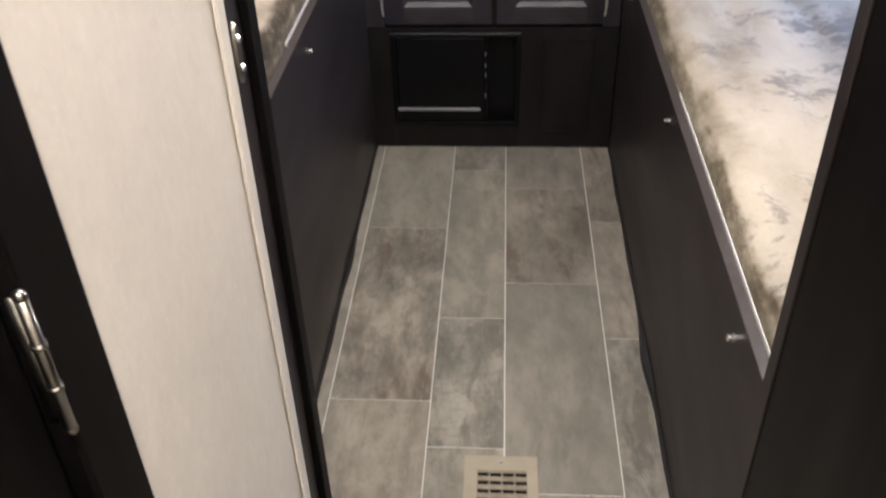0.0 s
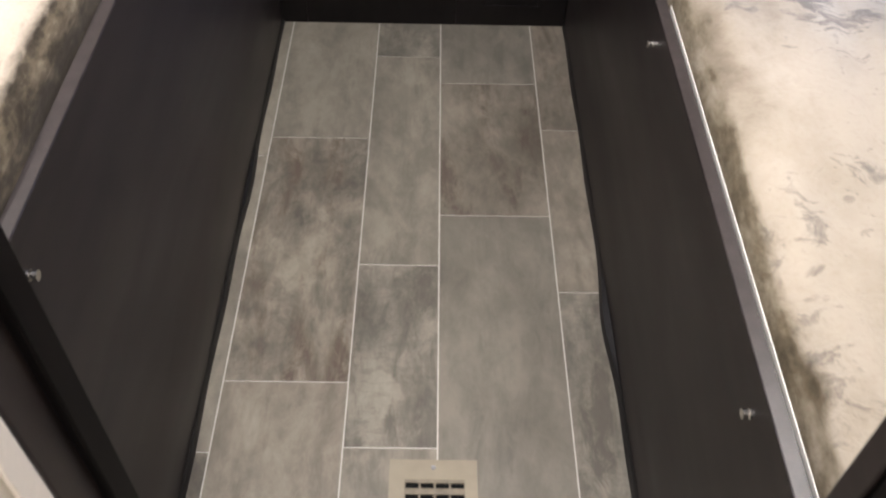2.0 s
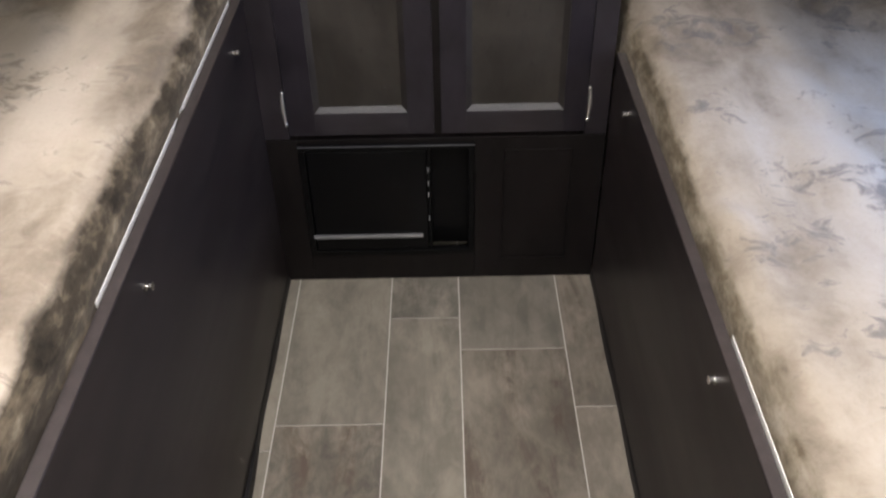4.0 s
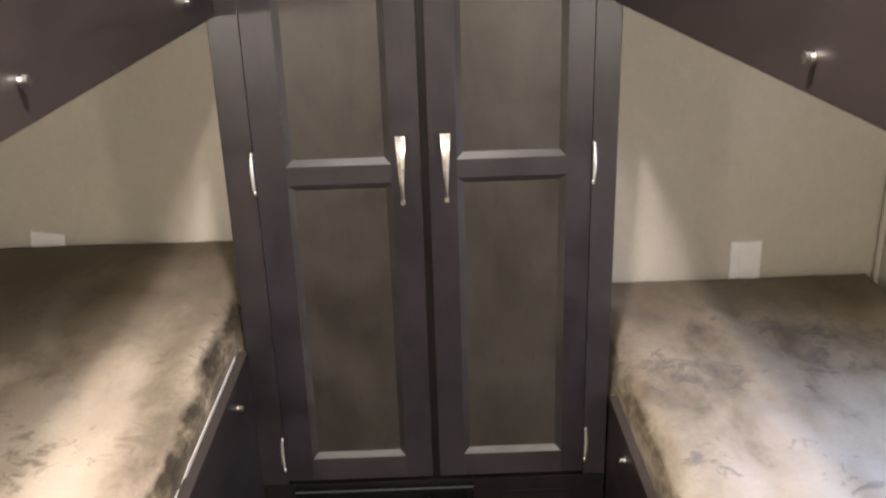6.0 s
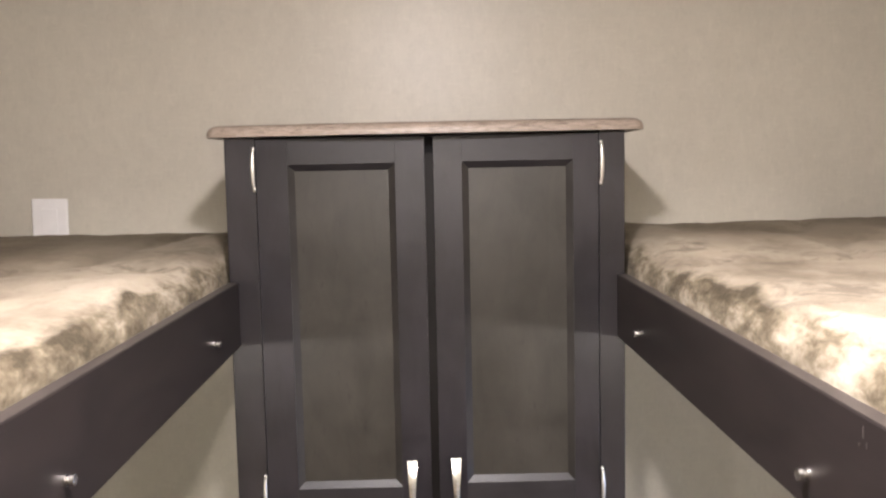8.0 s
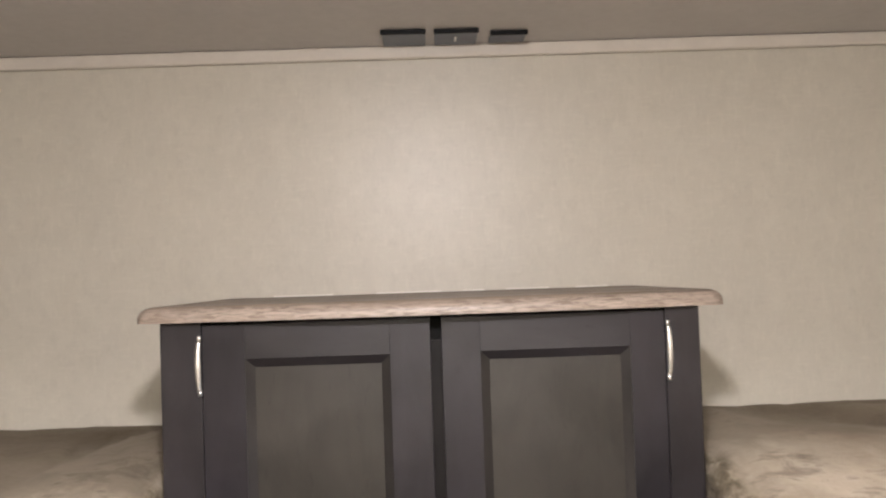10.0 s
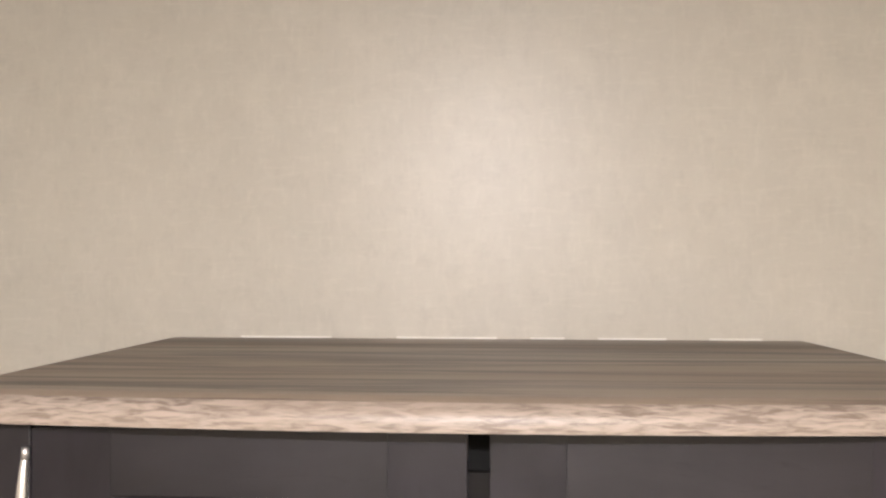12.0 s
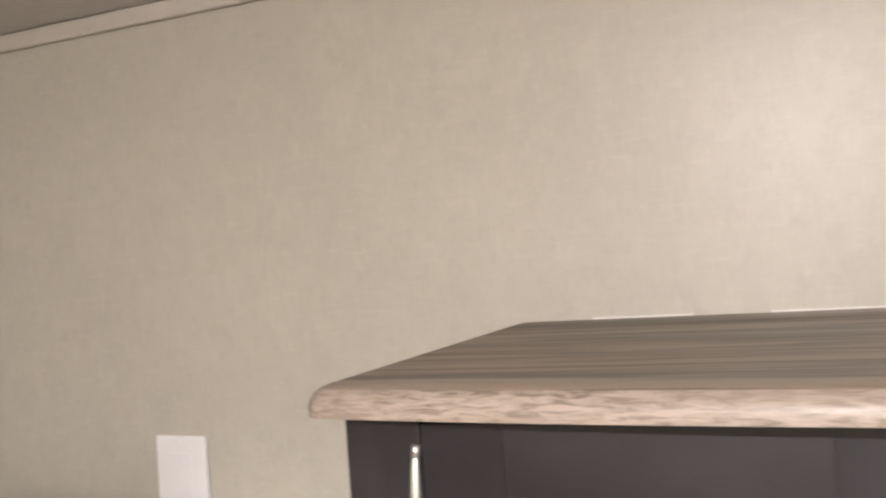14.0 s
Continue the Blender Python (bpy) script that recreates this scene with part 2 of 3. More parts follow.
M_BLKM = plain("black_enamel", (0.0022, 0.0022, 0.0024), 0.4, spec=0.12)
M_JAMB = wood("espresso_jamb", (0.0022, 0.0018, 0.0019), (0.0060, 0.0048, 0.0048), (3.0, 3.0, 0.3), 0.45, 0.08)
M_CHROME = plain("brushed_nickel", (0.72, 0.70, 0.67), 0.22, 1.0, vary=0.05, scale=90.0)
M_HINGE = plain("nickel_hinge", (0.80, 0.78, 0.74), 0.35, 0.9, vary=0.04)
M_ALU = plain("bare_aluminium", (0.80, 0.80, 0.80), 0.3, 1.0, vary=0.04)
M_GREYM = plain("grey_pull", (0.33, 0.33, 0.34), 0.35, 0.6, vary=0.08)
M_HIGHLIGHT = plain("panel_highlight_grey", (0.07, 0.07, 0.075), 0.35, 0.5, vary=0.08)
M_WHITE = plain("white_plastic", (0.90, 0.89, 0.89), 0.35, vary=0.02)
M_CAULK = plain("white_caulk", (0.80, 0.78, 0.72), 0.4, vary=0.05)
M_REG = plain("almond_plastic", (0.29, 0.25, 0.18), 0.4, vary=0.06)
M_RUST = plain("dull_brown_metal", (0.10, 0.08, 0.065), 0.45, 0.4, vary=0.3, scale=60.0)
# almond plastic tinted darker, shading of the slotted grid put into the colour
M_SLAT = plain("shaded_almond_plastic", (0.20, 0.165, 0.115), 0.45, vary=0.2, scale=70.0)
M_NICKEL = plain("dark_nickel", (0.34, 0.32, 0.30), 0.28, 1.0, vary=0.1)
M_SLATE = plain("slate_grey_vent", (0.17, 0.19, 0.23), 0.5, vary=0.1)
M_GROUT = plain("pale_joint", (0.60, 0.57, 0.51), 0.6, vary=0.08)
M_RUBBER = plain("black_rubber_strip", (0.010, 0.009, 0.009), 0.55, vary=0.2)
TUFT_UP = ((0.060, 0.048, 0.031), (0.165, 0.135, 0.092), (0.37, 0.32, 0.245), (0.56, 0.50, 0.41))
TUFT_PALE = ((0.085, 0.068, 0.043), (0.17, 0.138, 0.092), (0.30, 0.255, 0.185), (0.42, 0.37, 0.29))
# brown tufts with the shade of the mattress side put into the tones
TUFT_SHADED = ((0.016, 0.013, 0.010), (0.045, 0.036, 0.025), (0.14, 0.113, 0.075), (0.33, 0.28, 0.20))
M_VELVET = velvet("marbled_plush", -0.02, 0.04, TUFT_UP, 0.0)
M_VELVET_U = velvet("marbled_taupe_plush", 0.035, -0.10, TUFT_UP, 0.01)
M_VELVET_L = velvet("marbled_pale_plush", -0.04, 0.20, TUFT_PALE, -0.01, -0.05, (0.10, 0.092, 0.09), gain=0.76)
# painted shade: the dark pile spreads towards the wall, under the upper bunk
M_VELVET_D = velvet("marbled_brown_plush", 0.0, 0.13, TUFT_SHADED, -0.01, -0.025, gain=1.0, wall_shade=-0.42)
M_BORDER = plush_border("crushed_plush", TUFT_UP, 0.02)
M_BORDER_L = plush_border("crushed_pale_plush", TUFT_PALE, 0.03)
M_BORDER_D = plush_border("crushed_shaded_plush", TUFT_SHADED, 0.04)
M_PLK = [
    vinyl_plank("plank_mottled", ((0.112, 0.103, 0.090), (0.205, 0.187, 0.157), (0.31, 0.284, 0.236)), (0.168, 0.126, 0.093), 1.0),
    vinyl_plank("plank_sage", ((0.180, 0.168, 0.142), (0.226, 0.211, 0.179), (0.268, 0.25, 0.212)), (0.17, 0.15, 0.12), 0.6),
    vinyl_plank("plank_brown", ((0.125, 0.112, 0.094), (0.172, 0.156, 0.131), (0.225, 0.205, 0.172)), (0.126, 0.096, 0.072), 0.9),
    vinyl_plank("plank_grey", ((0.128, 0.121, 0.106), (0.205, 0.193, 0.166), (0.285, 0.268, 0.23)), (0.135, 0.118, 0.095), 0.8, 0.35),
    vinyl_plank("plank_pale", ((0.178, 0.160, 0.134), (0.238, 0.217, 0.182), (0.285, 0.262, 0.222)), (0.185, 0.152, 0.118), 0.7),
    vinyl_plank("plank_dark_sage", ((0.148, 0.139, 0.119), (0.172, 0.162, 0.139), (0.200, 0.187, 0.160)), (0.138, 0.124, 0.102), 0.6),
]
def lip_wood(name):
    """Woodgrain laminate rolled over an edge: short slanting ticks."""
    m, nt, b = shader(name, 0.42, spec=0.4)
    tc = nt.nodes.new("ShaderNodeTexCoord")
    mp = nt.nodes.new("ShaderNodeMapping")
    mp.inputs["Rotation"].default_value = (0, radians(14), 0)
    mp.inputs["Scale"].default_value = (0.7, 2.0, 4.5)
    nt.links.new(tc.outputs["Object"], mp.inputs["Vector"])
    tick = noise_node(nt, mp.outputs[0], 75.0, 4.0, 0.6, 0.5)
    wide = noise_node(nt, coords(nt, (1.0, 1.0, 2.0)), 9.0, 3.0, 0.5)
    col = ramp(nt, tick, [(0.38, (0.165, 0.125, 0.098)), (0.48, (0.255, 0.210, 0.170)), (0.60, (0.345, 0.28, 0.232))])
    col = mixed(nt, col, (0.30, 0.24, 0.195), ramp(nt, wide, [(0.4, grey(0.0)), (0.6, grey(0.45))]))
    nt.links.new(col, b.inputs["Base Color"])
    bump(nt, b, tick, 0.0004, 0.4)
    return m


M_TOP = wood("driftwood_laminate", (0.052, 0.037, 0.027), (0.255, 0.198, 0.150), (0.22, 3.2, 3.2), 0.4, 0.35, (0.41, 0.57))
M_TOPEDGE = lip_wood("driftwood_edge")
M_LAMP = glow("lamp_diffuser", WARM, 14.0)
M_SKYPANE = glow("dusk_outside", (0.4, 0.55, 1.0), 0.3)


# ---- mesh helpers ----
def box_into(bm, x0, x1, y0, y1, z0, z1, bevel=0.0, seg=2):
    r = bmesh.ops.create_cube(bm, size=1.0)
    vs = r["verts"]
    for v in vs:
        v.co = Vector(((x0 + x1) / 2 + v.co.x * (x1 - x0), (y0 + y1) / 2 + v.co.y * (y1 - y0), (z0 + z1) / 2 + v.co.z * (z1 - z0)))
    if bevel:
        es = list({e for v in vs for e in v.link_edges})
        bmesh.ops.bevel(bm, geom=es, offset=bevel, segments=seg, affect="EDGES", profile=0.5)


def boxed(*b, bevel=0.0, seg=2):
    bm = bmesh.new()
    box_into(bm, *b, bevel=bevel, seg=seg)
    return bm


def cyl_into(bm, m, r1, r2, depth, seg=20):
    bmesh.ops.create_cone(bm, cap_ends=True, segments=seg, radius1=r1, radius2=r2, depth=depth, matrix=m)


def part(name, bm, material, parent=None, label="", smooth=False, kind=""):
    bmesh.ops.recalc_face_normals(bm, faces=bm.faces)
    me = bpy.data.meshes.new(name)
    bm.to_mesh(me)
    bm.free()
    me.materials.append(material)
    if smooth:
        for p in me.polygons:
            p.use_smooth = True
    ob = new(name, me)
    if parent:
        ob.parent = parent
    return tagged(ob, label=label, kind=kind)


def thing(name, label, category, group="", at=(0, 0, 0)):
    ob = new(name)
    ob.location = at
    return tagged(ob, label=label, category=category, group=group)


def structure(name, bm, material, label, parent=None):
    return part(name, bm, material, parent, label=label, kind="structure")


# ---- the large structure ----
T = 0.05
structure("ceiling", boxed(WEST - T, EAST + T, HALL_S - T, NORTH + T, CEIL, CEIL + T), M_CEIL, "flat off-white ceiling panel")
structure("floor", boxed(WEST - T, EAST + T, HALL_S - T, NORTH + T, -0.06, -0.0008), M_GROUT, "grey stone-look vinyl plank floor with pale joints")
structure("wall_north", boxed(WEST - T, EAST + T, NORTH, NORTH + T, 0, CEIL), M_WALL, "cream vinyl-papered rear wall with faint woven mottling")
structure("wall_west", boxed(WEST - T, WEST, SOUTH, NORTH, 0, CEIL), M_WALL, "cream vinyl-papered side wall beside the bunks")
bm = bmesh.new()
WY0, WY1, WZ0, WZ1 = -0.84, -0.20, 0.80, 1.10
box_into(bm, EAST, EAST + T, SOUTH, WY0, 0, CEIL)
box_into(bm, EAST, EAST + T, WY1, NORTH, 0, CEIL)
box_into(bm, EAST, EAST + T, WY0, WY1, 0, WZ0)
box_into(bm, EAST, EAST + T, WY0, WY1, WZ1, CEIL)
structure("wall_east", bm, M_WALL, "cream vinyl-papered side wall with a small bunk window")
bm = bmesh.new()
box_into(bm, WEST - T, HALL_W - 0.012, SOUTH - PART, SOUTH - 0.004, 0, CEIL)
box_into(bm, DOOR_E + 0.012, EAST + T, SOUTH - 0.03, SOUTH - 0.004, 0, CEIL)
box_into(bm, HALL_W - 0.012, DOOR_E + 0.012, SOUTH - PART, SOUTH - 0.004, HEAD + 0.012, CEIL)
structure("wall_south", bm, M_WALL, "cream partition wall round the bunkroom doorway")
# wears the lighter vinyl copy, which paints in the hall light
structure("wall_hall_west", boxed(HALL_W - 0.05, HALL_W, -2.033, SOUTH - PART + 0.002, 0, CEIL), M_WALL_LIT, "narrow cream wall beside the doorway")
bm = bmesh.new()
box_into(bm, HALL_W - 0.05, HALL_W - 0.004, HALL_S, -2.701, 0, CEIL)
box_into(bm, HALL_W - 0.05, HALL_W - 0.004, -2.701, -2.033, HEAD + 0.05, CEIL)
structure("wall_hall_rear", bm, M_WALL, "cream hall wall behind the doorway")
structure("wall_hall_east", boxed(HALL_E, HALL_E + 0.05, HALL_S, SOUTH - 0.031, 0, CEIL), M_WALL, "cream hall wall behind the open door")
structure("wall_hall_south", boxed(WEST - T, EAST + T, HALL_S - T, HALL_S, 0, CEIL), M_WALL, "cream end wall of the hall")
bm = boxed(WEST, EAST, NORTH - 0.012, NORTH - 0.001, CEIL - 0.026, CEIL - 0.001, bevel=0.004)
structure("trim", bm, M_TRIM, "thin cream moulding along the top of the rear wall")
structure("trim", boxed(EAST - 0.013, EAST - 0.001, NORTH - 0.026, NORTH - 0.013, 0.02, CEIL - 0.03, bevel=0.003), M_TRIM, "thin cream corner bead")
structure("trim", boxed(WEST + 0.001, WEST + 0.013, NORTH - 0.026, NORTH - 0.013, 0.02, CEIL - 0.03, bevel=0.003), M_TRIM, "thin cream corner bead")
structure("trim", boxed(HALL_W + 0.001, HALL_W + 0.005, -1.712, -1.6895, 0.005, HEAD, bevel=0.0015), M_WALL_LIT, "flat cream cover strip beside the dark doorway trim")

# window over the lower bunk
win = new("window_1")
tagged(win, label="small bunk window in a white frame with bluish light outside", category="window", kind="structure")
bm = bmesh.new()
for b in ((WY0, WY1, WZ0, WZ0 + 0.02), (WY0, WY1, WZ1 - 0.02, WZ1), (WY0, WY0 + 0.02, WZ0 + 0.02, WZ1 - 0.02), (WY1 - 0.02, WY1, WZ0 + 0.02, WZ1 - 0.02)):
    box_into(bm, EAST - 0.006, EAST + 0.03, *b, bevel=0.003)
part("window_frame", bm, M_WHITE, win)
part("pane", boxed(EAST + 0.036, EAST + 0.040, WY0 + 0.002, WY1 - 0.002, WZ0 + 0.002, WZ1 - 0.002), M_SKYPANE, win)

# doorway: jambs, stop, strike plate
jamb = new("door_1")
tagged(jamb, label="dark espresso doorway frame with a nickel strike plate", category="doorway", kind="structure")
bm = bmesh.new()
box_into(bm, HALL_W - 0.010, HALL_W + 0.004, SOUTH - PART + 0.0035, SOUTH, 0, HEAD + 0.01, bevel=0.002)
part("left_jamb", bm, M_BOARD, jamb)
part("door_stop", boxed(HALL_W + 0.0042, HALL_W + 0.013, SOUTH - 0.030, SOUTH - 0.002, 0, HEAD, bevel=0.002), M_JAMB, jamb)
bm = bmesh.new()
box_into(bm, DOOR_E, DOOR_E + 0.011, SOUTH - 0.028, SOUTH, 0, HEAD + 0.01, bevel=0.002)
part("right_jamb", bm, M_BOARD, jamb)
part("head_jamb", boxed(HALL_W + 0.012, DOOR_E - 0.002, SOUTH - PART + 0.002, SOUTH, HEAD, HEAD + 0.011, bevel=0.002), M_JAMB, jamb)
bm = bmesh.new()
r = bmesh.ops.create_circle(bm, cap_ends=True, segments=28, radius=1.0)
for v in bm.verts:
    v.co = Vector((0, v.co.x * 0.0095, v.co.y * 0.030))
g = bmesh.ops.extrude_face_region(bm, geom=list(bm.faces))
for v in [e for e in g["geom"] if isinstance(e, bmesh.types.BMVert)]:
    v.co.x += 0.003
    v.co.y *= 0.85
    v.co.z *= 0.95
bmesh.ops.translate(bm, verts=bm.verts, vec=(HALL_W + 0.0045, -1.6765, 1.047))
strike = part("strike_plate", bm, M_NICKEL, jamb, "oval nickel strike plate")
for dz in (-0.014, 0.014):
    bm = bmesh.new()
    cyl_into(bm, Matrix.Translation((HALL_W + 0.0085, -1.6765, 1.047 + dz)) @ Matrix.Rotation(math.pi / 2, 4, "Y"), 0.004, 0.003, 0.003, 12)
    part("screw", bm, M_ALU, strike)

# open bunkroom door folded against the hall wall
leaf = thing("open_door", "dark espresso door slab standing open against the hall wall", "door")
leaf["kind"] = "structure"
bm = boxed(DOOR_E, DOOR_E + 0.030, -2.24, -1.6545, 0.012, HEAD - 0.005, bevel=0.002)
part("slab", bm, M_JAMB, leaf)
# black strip that stands for the shade in the hinge gap
bm = boxed(DOOR_E + 0.004, DOOR_E + 0.012, -1.654, -1.6495, 0.0, HEAD - 0.01)
part("hinge_gap_seal", bm, M_BLACK, leaf)

# dark bathroom door with its casing and hinge
bath = thing("hall_door", "closed black-brown door in a dark casing with a chrome hinge", "door")
bath["kind"] = "structure"
bm = bmesh.new()
box_into(bm, HALL_W - 0.02, HALL_W + 0.007, -2.091, -2.034, 0.0, HEAD + 0.05, bevel=0.003)
box_into(bm, HALL_W - 0.02, HALL_W + 0.007, -2.699, -2.646, 0.0, HEAD + 0.05, bevel=0.003)
box_into(bm, HALL_W - 0.02, HALL_W + 0.007, -2.645, -2.092, HEAD, HEAD + 0.05, bevel=0.003)
part("casing", bm, M_JAMB, bath)
bm = boxed(HALL_W - 0.035, HALL_W - 0.004, -2.643, -2.095, 0.012, HEAD - 0.004, bevel=0.003)
part("slab", bm, M_JAMB, bath)
# added unseen backing that keeps the blue world out of the door gaps
part("rebate", boxed(HALL_W - 0.050, HALL_W - 0.036, -2.700, -2.034, 0.0, HEAD + 0.049), M_JAMB, bath)
for z in (0.25, 1.057, 1.80):
    bm = bmesh.new()
    hx, hy = HALL_W + 0.010, -2.097
    cyl_into(bm, Matrix.Translation((hx, hy, z)), 0.0036, 0.0036, 0.092, 16)
    for dz in (-0.015, 0.015):
        cyl_into(bm, Matrix.Translation((hx, hy, z + dz)), 0.0045, 0.0045, 0.003, 16)
    for dz in (-0.047, 0.047):
        bmesh.ops.create_uvsphere(bm, u_segments=12, v_segments=8, radius=0.0040, matrix=Matrix.Translation((hx, hy, z + dz)))
    box_into(bm, HALL_W - 0.0035, HALL_W + 0.006, -2.0942, -2.0922, z - 0.043, z + 0.043)
    part("hinge", bm, M_NICKEL, bath, "dull chrome hinge barrel", smooth=True)


# ---- wardrobe ----
W = 0.36
FRONT, BACK = 0.018, NORTH - 0.002
TOPZ = 1.7252
wardrobe = thing("wardrobe", "tall dark grey-stained wooden wardrobe with two panelled doors between the bunks", "wardrobe")
bm = bmesh.new()
box_into(bm, -W, -W + 0.016, FRONT + 0.001, BACK, 0.0, TOPZ)
box_into(bm, W - 0.016, W, FRONT + 0.001, BACK, 0.0, TOPZ)
box_into(bm, -W + 0.016, W - 0.016, BACK - 0.008, BACK, 0.0, TOPZ)
box_into(bm, -W + 0.016, W - 0.016, FRONT + 0.02, BACK - 0.008, 0.385, 0.40)
part("body", bm, M_FRAME, wardrobe)
bm = bmesh.new()
box_into(bm, -W, -0.305, 0.0, FRONT, 0.388, TOPZ, bevel=0.0015)
box_into(bm, 0.3135, W, 0.0, FRONT, 0.388, TOPZ, bevel=0.0015)
part("face_frame", bm, M_FRAME, wardrobe)
part("mullion", boxed(-0.012, 0.034, 0.012, 0.020, 0.388, 1.692), M_DARK, wardrobe)
# black sheet behind the doors paints the shade seen through their gap
part("void", boxed(-0.30, 0.30, 0.0215, 0.0235, 0.40, TOPZ - 0.002), M_BLACK, wardrobe, "black sheet for the shade in the gap between the doors")


def panel_door(x0, x1, px0, px1, mid):
    """Frame-and-panel door: stiles, rails, two recessed panels with bevelled edges. The front lies at y = 0."""
    d = new("door")
    d.parent = wardrobe
    z0, z1 = 0.397, 1.7215
    back = 0.017
    for a, b in ((x0, px0), (px1, x1)):
        part("stile", boxed(a, b, 0.0, back, z0, z1, bevel=0.0003), M_STILE, d)
    rails = ((z0, 0.448), (mid, mid + 0.035), (1.675, z1))
    for a, b in rails:
        part("rail", boxed(px0, px1, 0.0001, back, a, b, bevel=0.0003), M_RAIL, d)
    s = 0.012
    for a, b in ((0.448, mid), (mid + 0.035, 1.675)):
        bm = bmesh.new()
        o = [bm.verts.new(c) for c in ((px0, 0.0012, a), (px1, 0.0012, a), (px1, 0.0012, b), (px0, 0.0012, b))]
        i = [bm.verts.new(c) for c in ((px0 + s, 0.009, a + s), (px1 - s, 0.009, a + s), (px1 - s, 0.009, b - s), (px0 + s, 0.009, b - s))]
        for k in range(4):
            bm.faces.new((o[k], o[(k + 1) % 4], i[(k + 1) % 4], i[k]))
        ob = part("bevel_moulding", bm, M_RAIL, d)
        ob.data.materials.append(M_SIDE_LIT)
        # the two upright facets are brightened by colour
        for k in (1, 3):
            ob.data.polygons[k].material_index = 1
        part("panel", boxed(px0 + s - 0.001, px1 - s + 0.001, 0.0092, 0.015, a + s - 0.001, b - s + 0.001), M_PANEL, d)
    return d


door_l = panel_door(-0.304, -0.001, -0.248, -0.055, 1.040)
door_r = panel_door(0.0145, 0.3125, 0.066, 0.2665, 1.045)


def pull(door, x, z_top):
    """Tapered nickel pull: broad at the top, narrow at the foot, bowed off the door on two posts."""
    bm = bmesh.new()
    n = 14
    rows = []
    for k in range(n + 1):
        s = k / n
        w = 0.0070 * (1 - s) ** 1.4 + 0.0026
        y = -0.010 - 0.018 * math.sin(math.pi * min(1.0, 0.12 + s * 0.88))
        z = z_top - 0.132 * s
        th = 0.0035
        rows.append([bm.verts.new(c) for c in ((x - w, y + 0.001, z), (x, y - 0.0015, z), (x + w, y + 0.001, z), (x + w, y + th, z), (x - w, y + th, z))])
    for a, b in zip(rows, rows[1:]):
        for k in range(5):
            bm.faces.new((a[k], a[(k + 1) % 5], b[(k + 1) % 5], b[k]))
    bm.faces.new(rows[0])
    bm.faces.new(rows[-1][::-1])
    for z in (z_top - 0.012, z_top - 0.124):
        box_into(bm, x - 0.004, x + 0.004, -0.014, -0.0002, z - 0.006, z + 0.006, bevel=0.001)
    part("handle", bm, M_CHROME, door, "tapered brushed-nickel pull", smooth=False)


pull(door_l, -0.036, 1.130)
pull(door_r, 0.045, 1.133)


def cup_hinge(door, x, z, s):
    """Semi-wrap hinge: a bowed nickel leaf with pin ends."""
    bm = bmesh.new()
    n = 12
    rows = []
    for k in range(n + 1):
        u = k / n
        bow = math.sin(math.pi * u)
        zz = z + 0.036 - 0.072 * u
        w = 0.0020 + 0.0028 * bow
        y = -0.0008 - 0.0045 * bow ** 0.6
        rows.append([bm.verts.new(c) for c in ((x - s * 0.001, -0.0003, zz), (x - s * w * 0.3, y, zz), (x + s * w, y, zz), (x + s * (w + 0.002), -0.0003, zz))])
    for a, b in zip(rows, rows[1:]):
        for k in range(4):
            bm.faces.new((a[k], a[(k + 1) % 4], b[(k + 1) % 4], b[k]))
    bm.faces.new(rows[0])
    bm.faces.new(rows[-1][::-1])
    for dz in (-0.036, 0.036):
        cyl_into(bm, Matrix.Translation((x, -0.002, z + dz)), 0.0028, 0.0028, 0.008, 10)
    part("hinge", bm, M_HINGE, door, "small nickel cabinet hinge", smooth=True)


for z in (0.462, 1.065, 1.668):
    cup_hinge(door_l, -0.3075, z, -1)
    cup_hinge(door_r, 0.3165, z, 1)

# base of the wardrobe with the black power panel
PX0, PX1, PZ0, PZ1 = -0.292, 0.084, 0.076, 0.3745
for b in ((-W, PX0 - 0.0003, 0.0, 0.386), (PX1 + 0.0003, W, 0.0, 0.386), (PX0, PX1, 0.0, PZ0), (PX0, PX1, PZ1, 0.386)):
    part("base_panel", boxed(b[0], b[1], 0.0, FRONT, b[2], b[3], bevel=0.0006), M_DARK, wardrobe, "plain espresso base board")
bm = bmesh.new()
for b in ((0.150, 0.290, 0.056, 0.060), (0.150, 0.290, 0.352, 0.356), (0.146, 0.150, 0.056, 0.356), (0.290, 0.294, 0.056, 0.356)):
    box_into(bm, b[0], b[1], -0.0035, -0.0002, b[2], b[3], bevel=0.001)
part("bead_moulding", bm, M_DARK, wardrobe)

power = thing("power_panel", "black enamel power distribution box set into the wardrobe base", "power panel")
bm = bmesh.new()
FR = 0.014
box_into(bm, PX0, PX1, -0.006, 0.010, PZ1 - FR, PZ1, bevel=0.0015)
box_into(bm, PX0, PX1, -0.006, 0.010, PZ0, PZ0 + FR, bevel=0.0015)
box_into(bm, PX0, PX0 + FR, -0.006, 0.010, PZ0 + FR, PZ1 - FR, bevel=0.0015)
box_into(bm, PX1 - FR, PX1, -0.006, 0.010, PZ0 + FR, PZ1 - FR, bevel=0.0015)
box_into(bm, PX0, PX1, 0.04, 0.044, PZ0, PZ1)
box_into(bm, -0.018, -0.012, 0.0, 0.04, PZ0 + FR, PZ1 - FR)
part("frame", bm, M_BLKM, power)
# added grey strip paints the highlight along the frame's top edge
part("top_lip", boxed(PX0, PX1, -0.0095, -0.0062, PZ1 - 0.004, PZ1 - 0.0005, bevel=0.001), M_HIGHLIGHT, power, "thin grey strip for the highlight on the top edge")
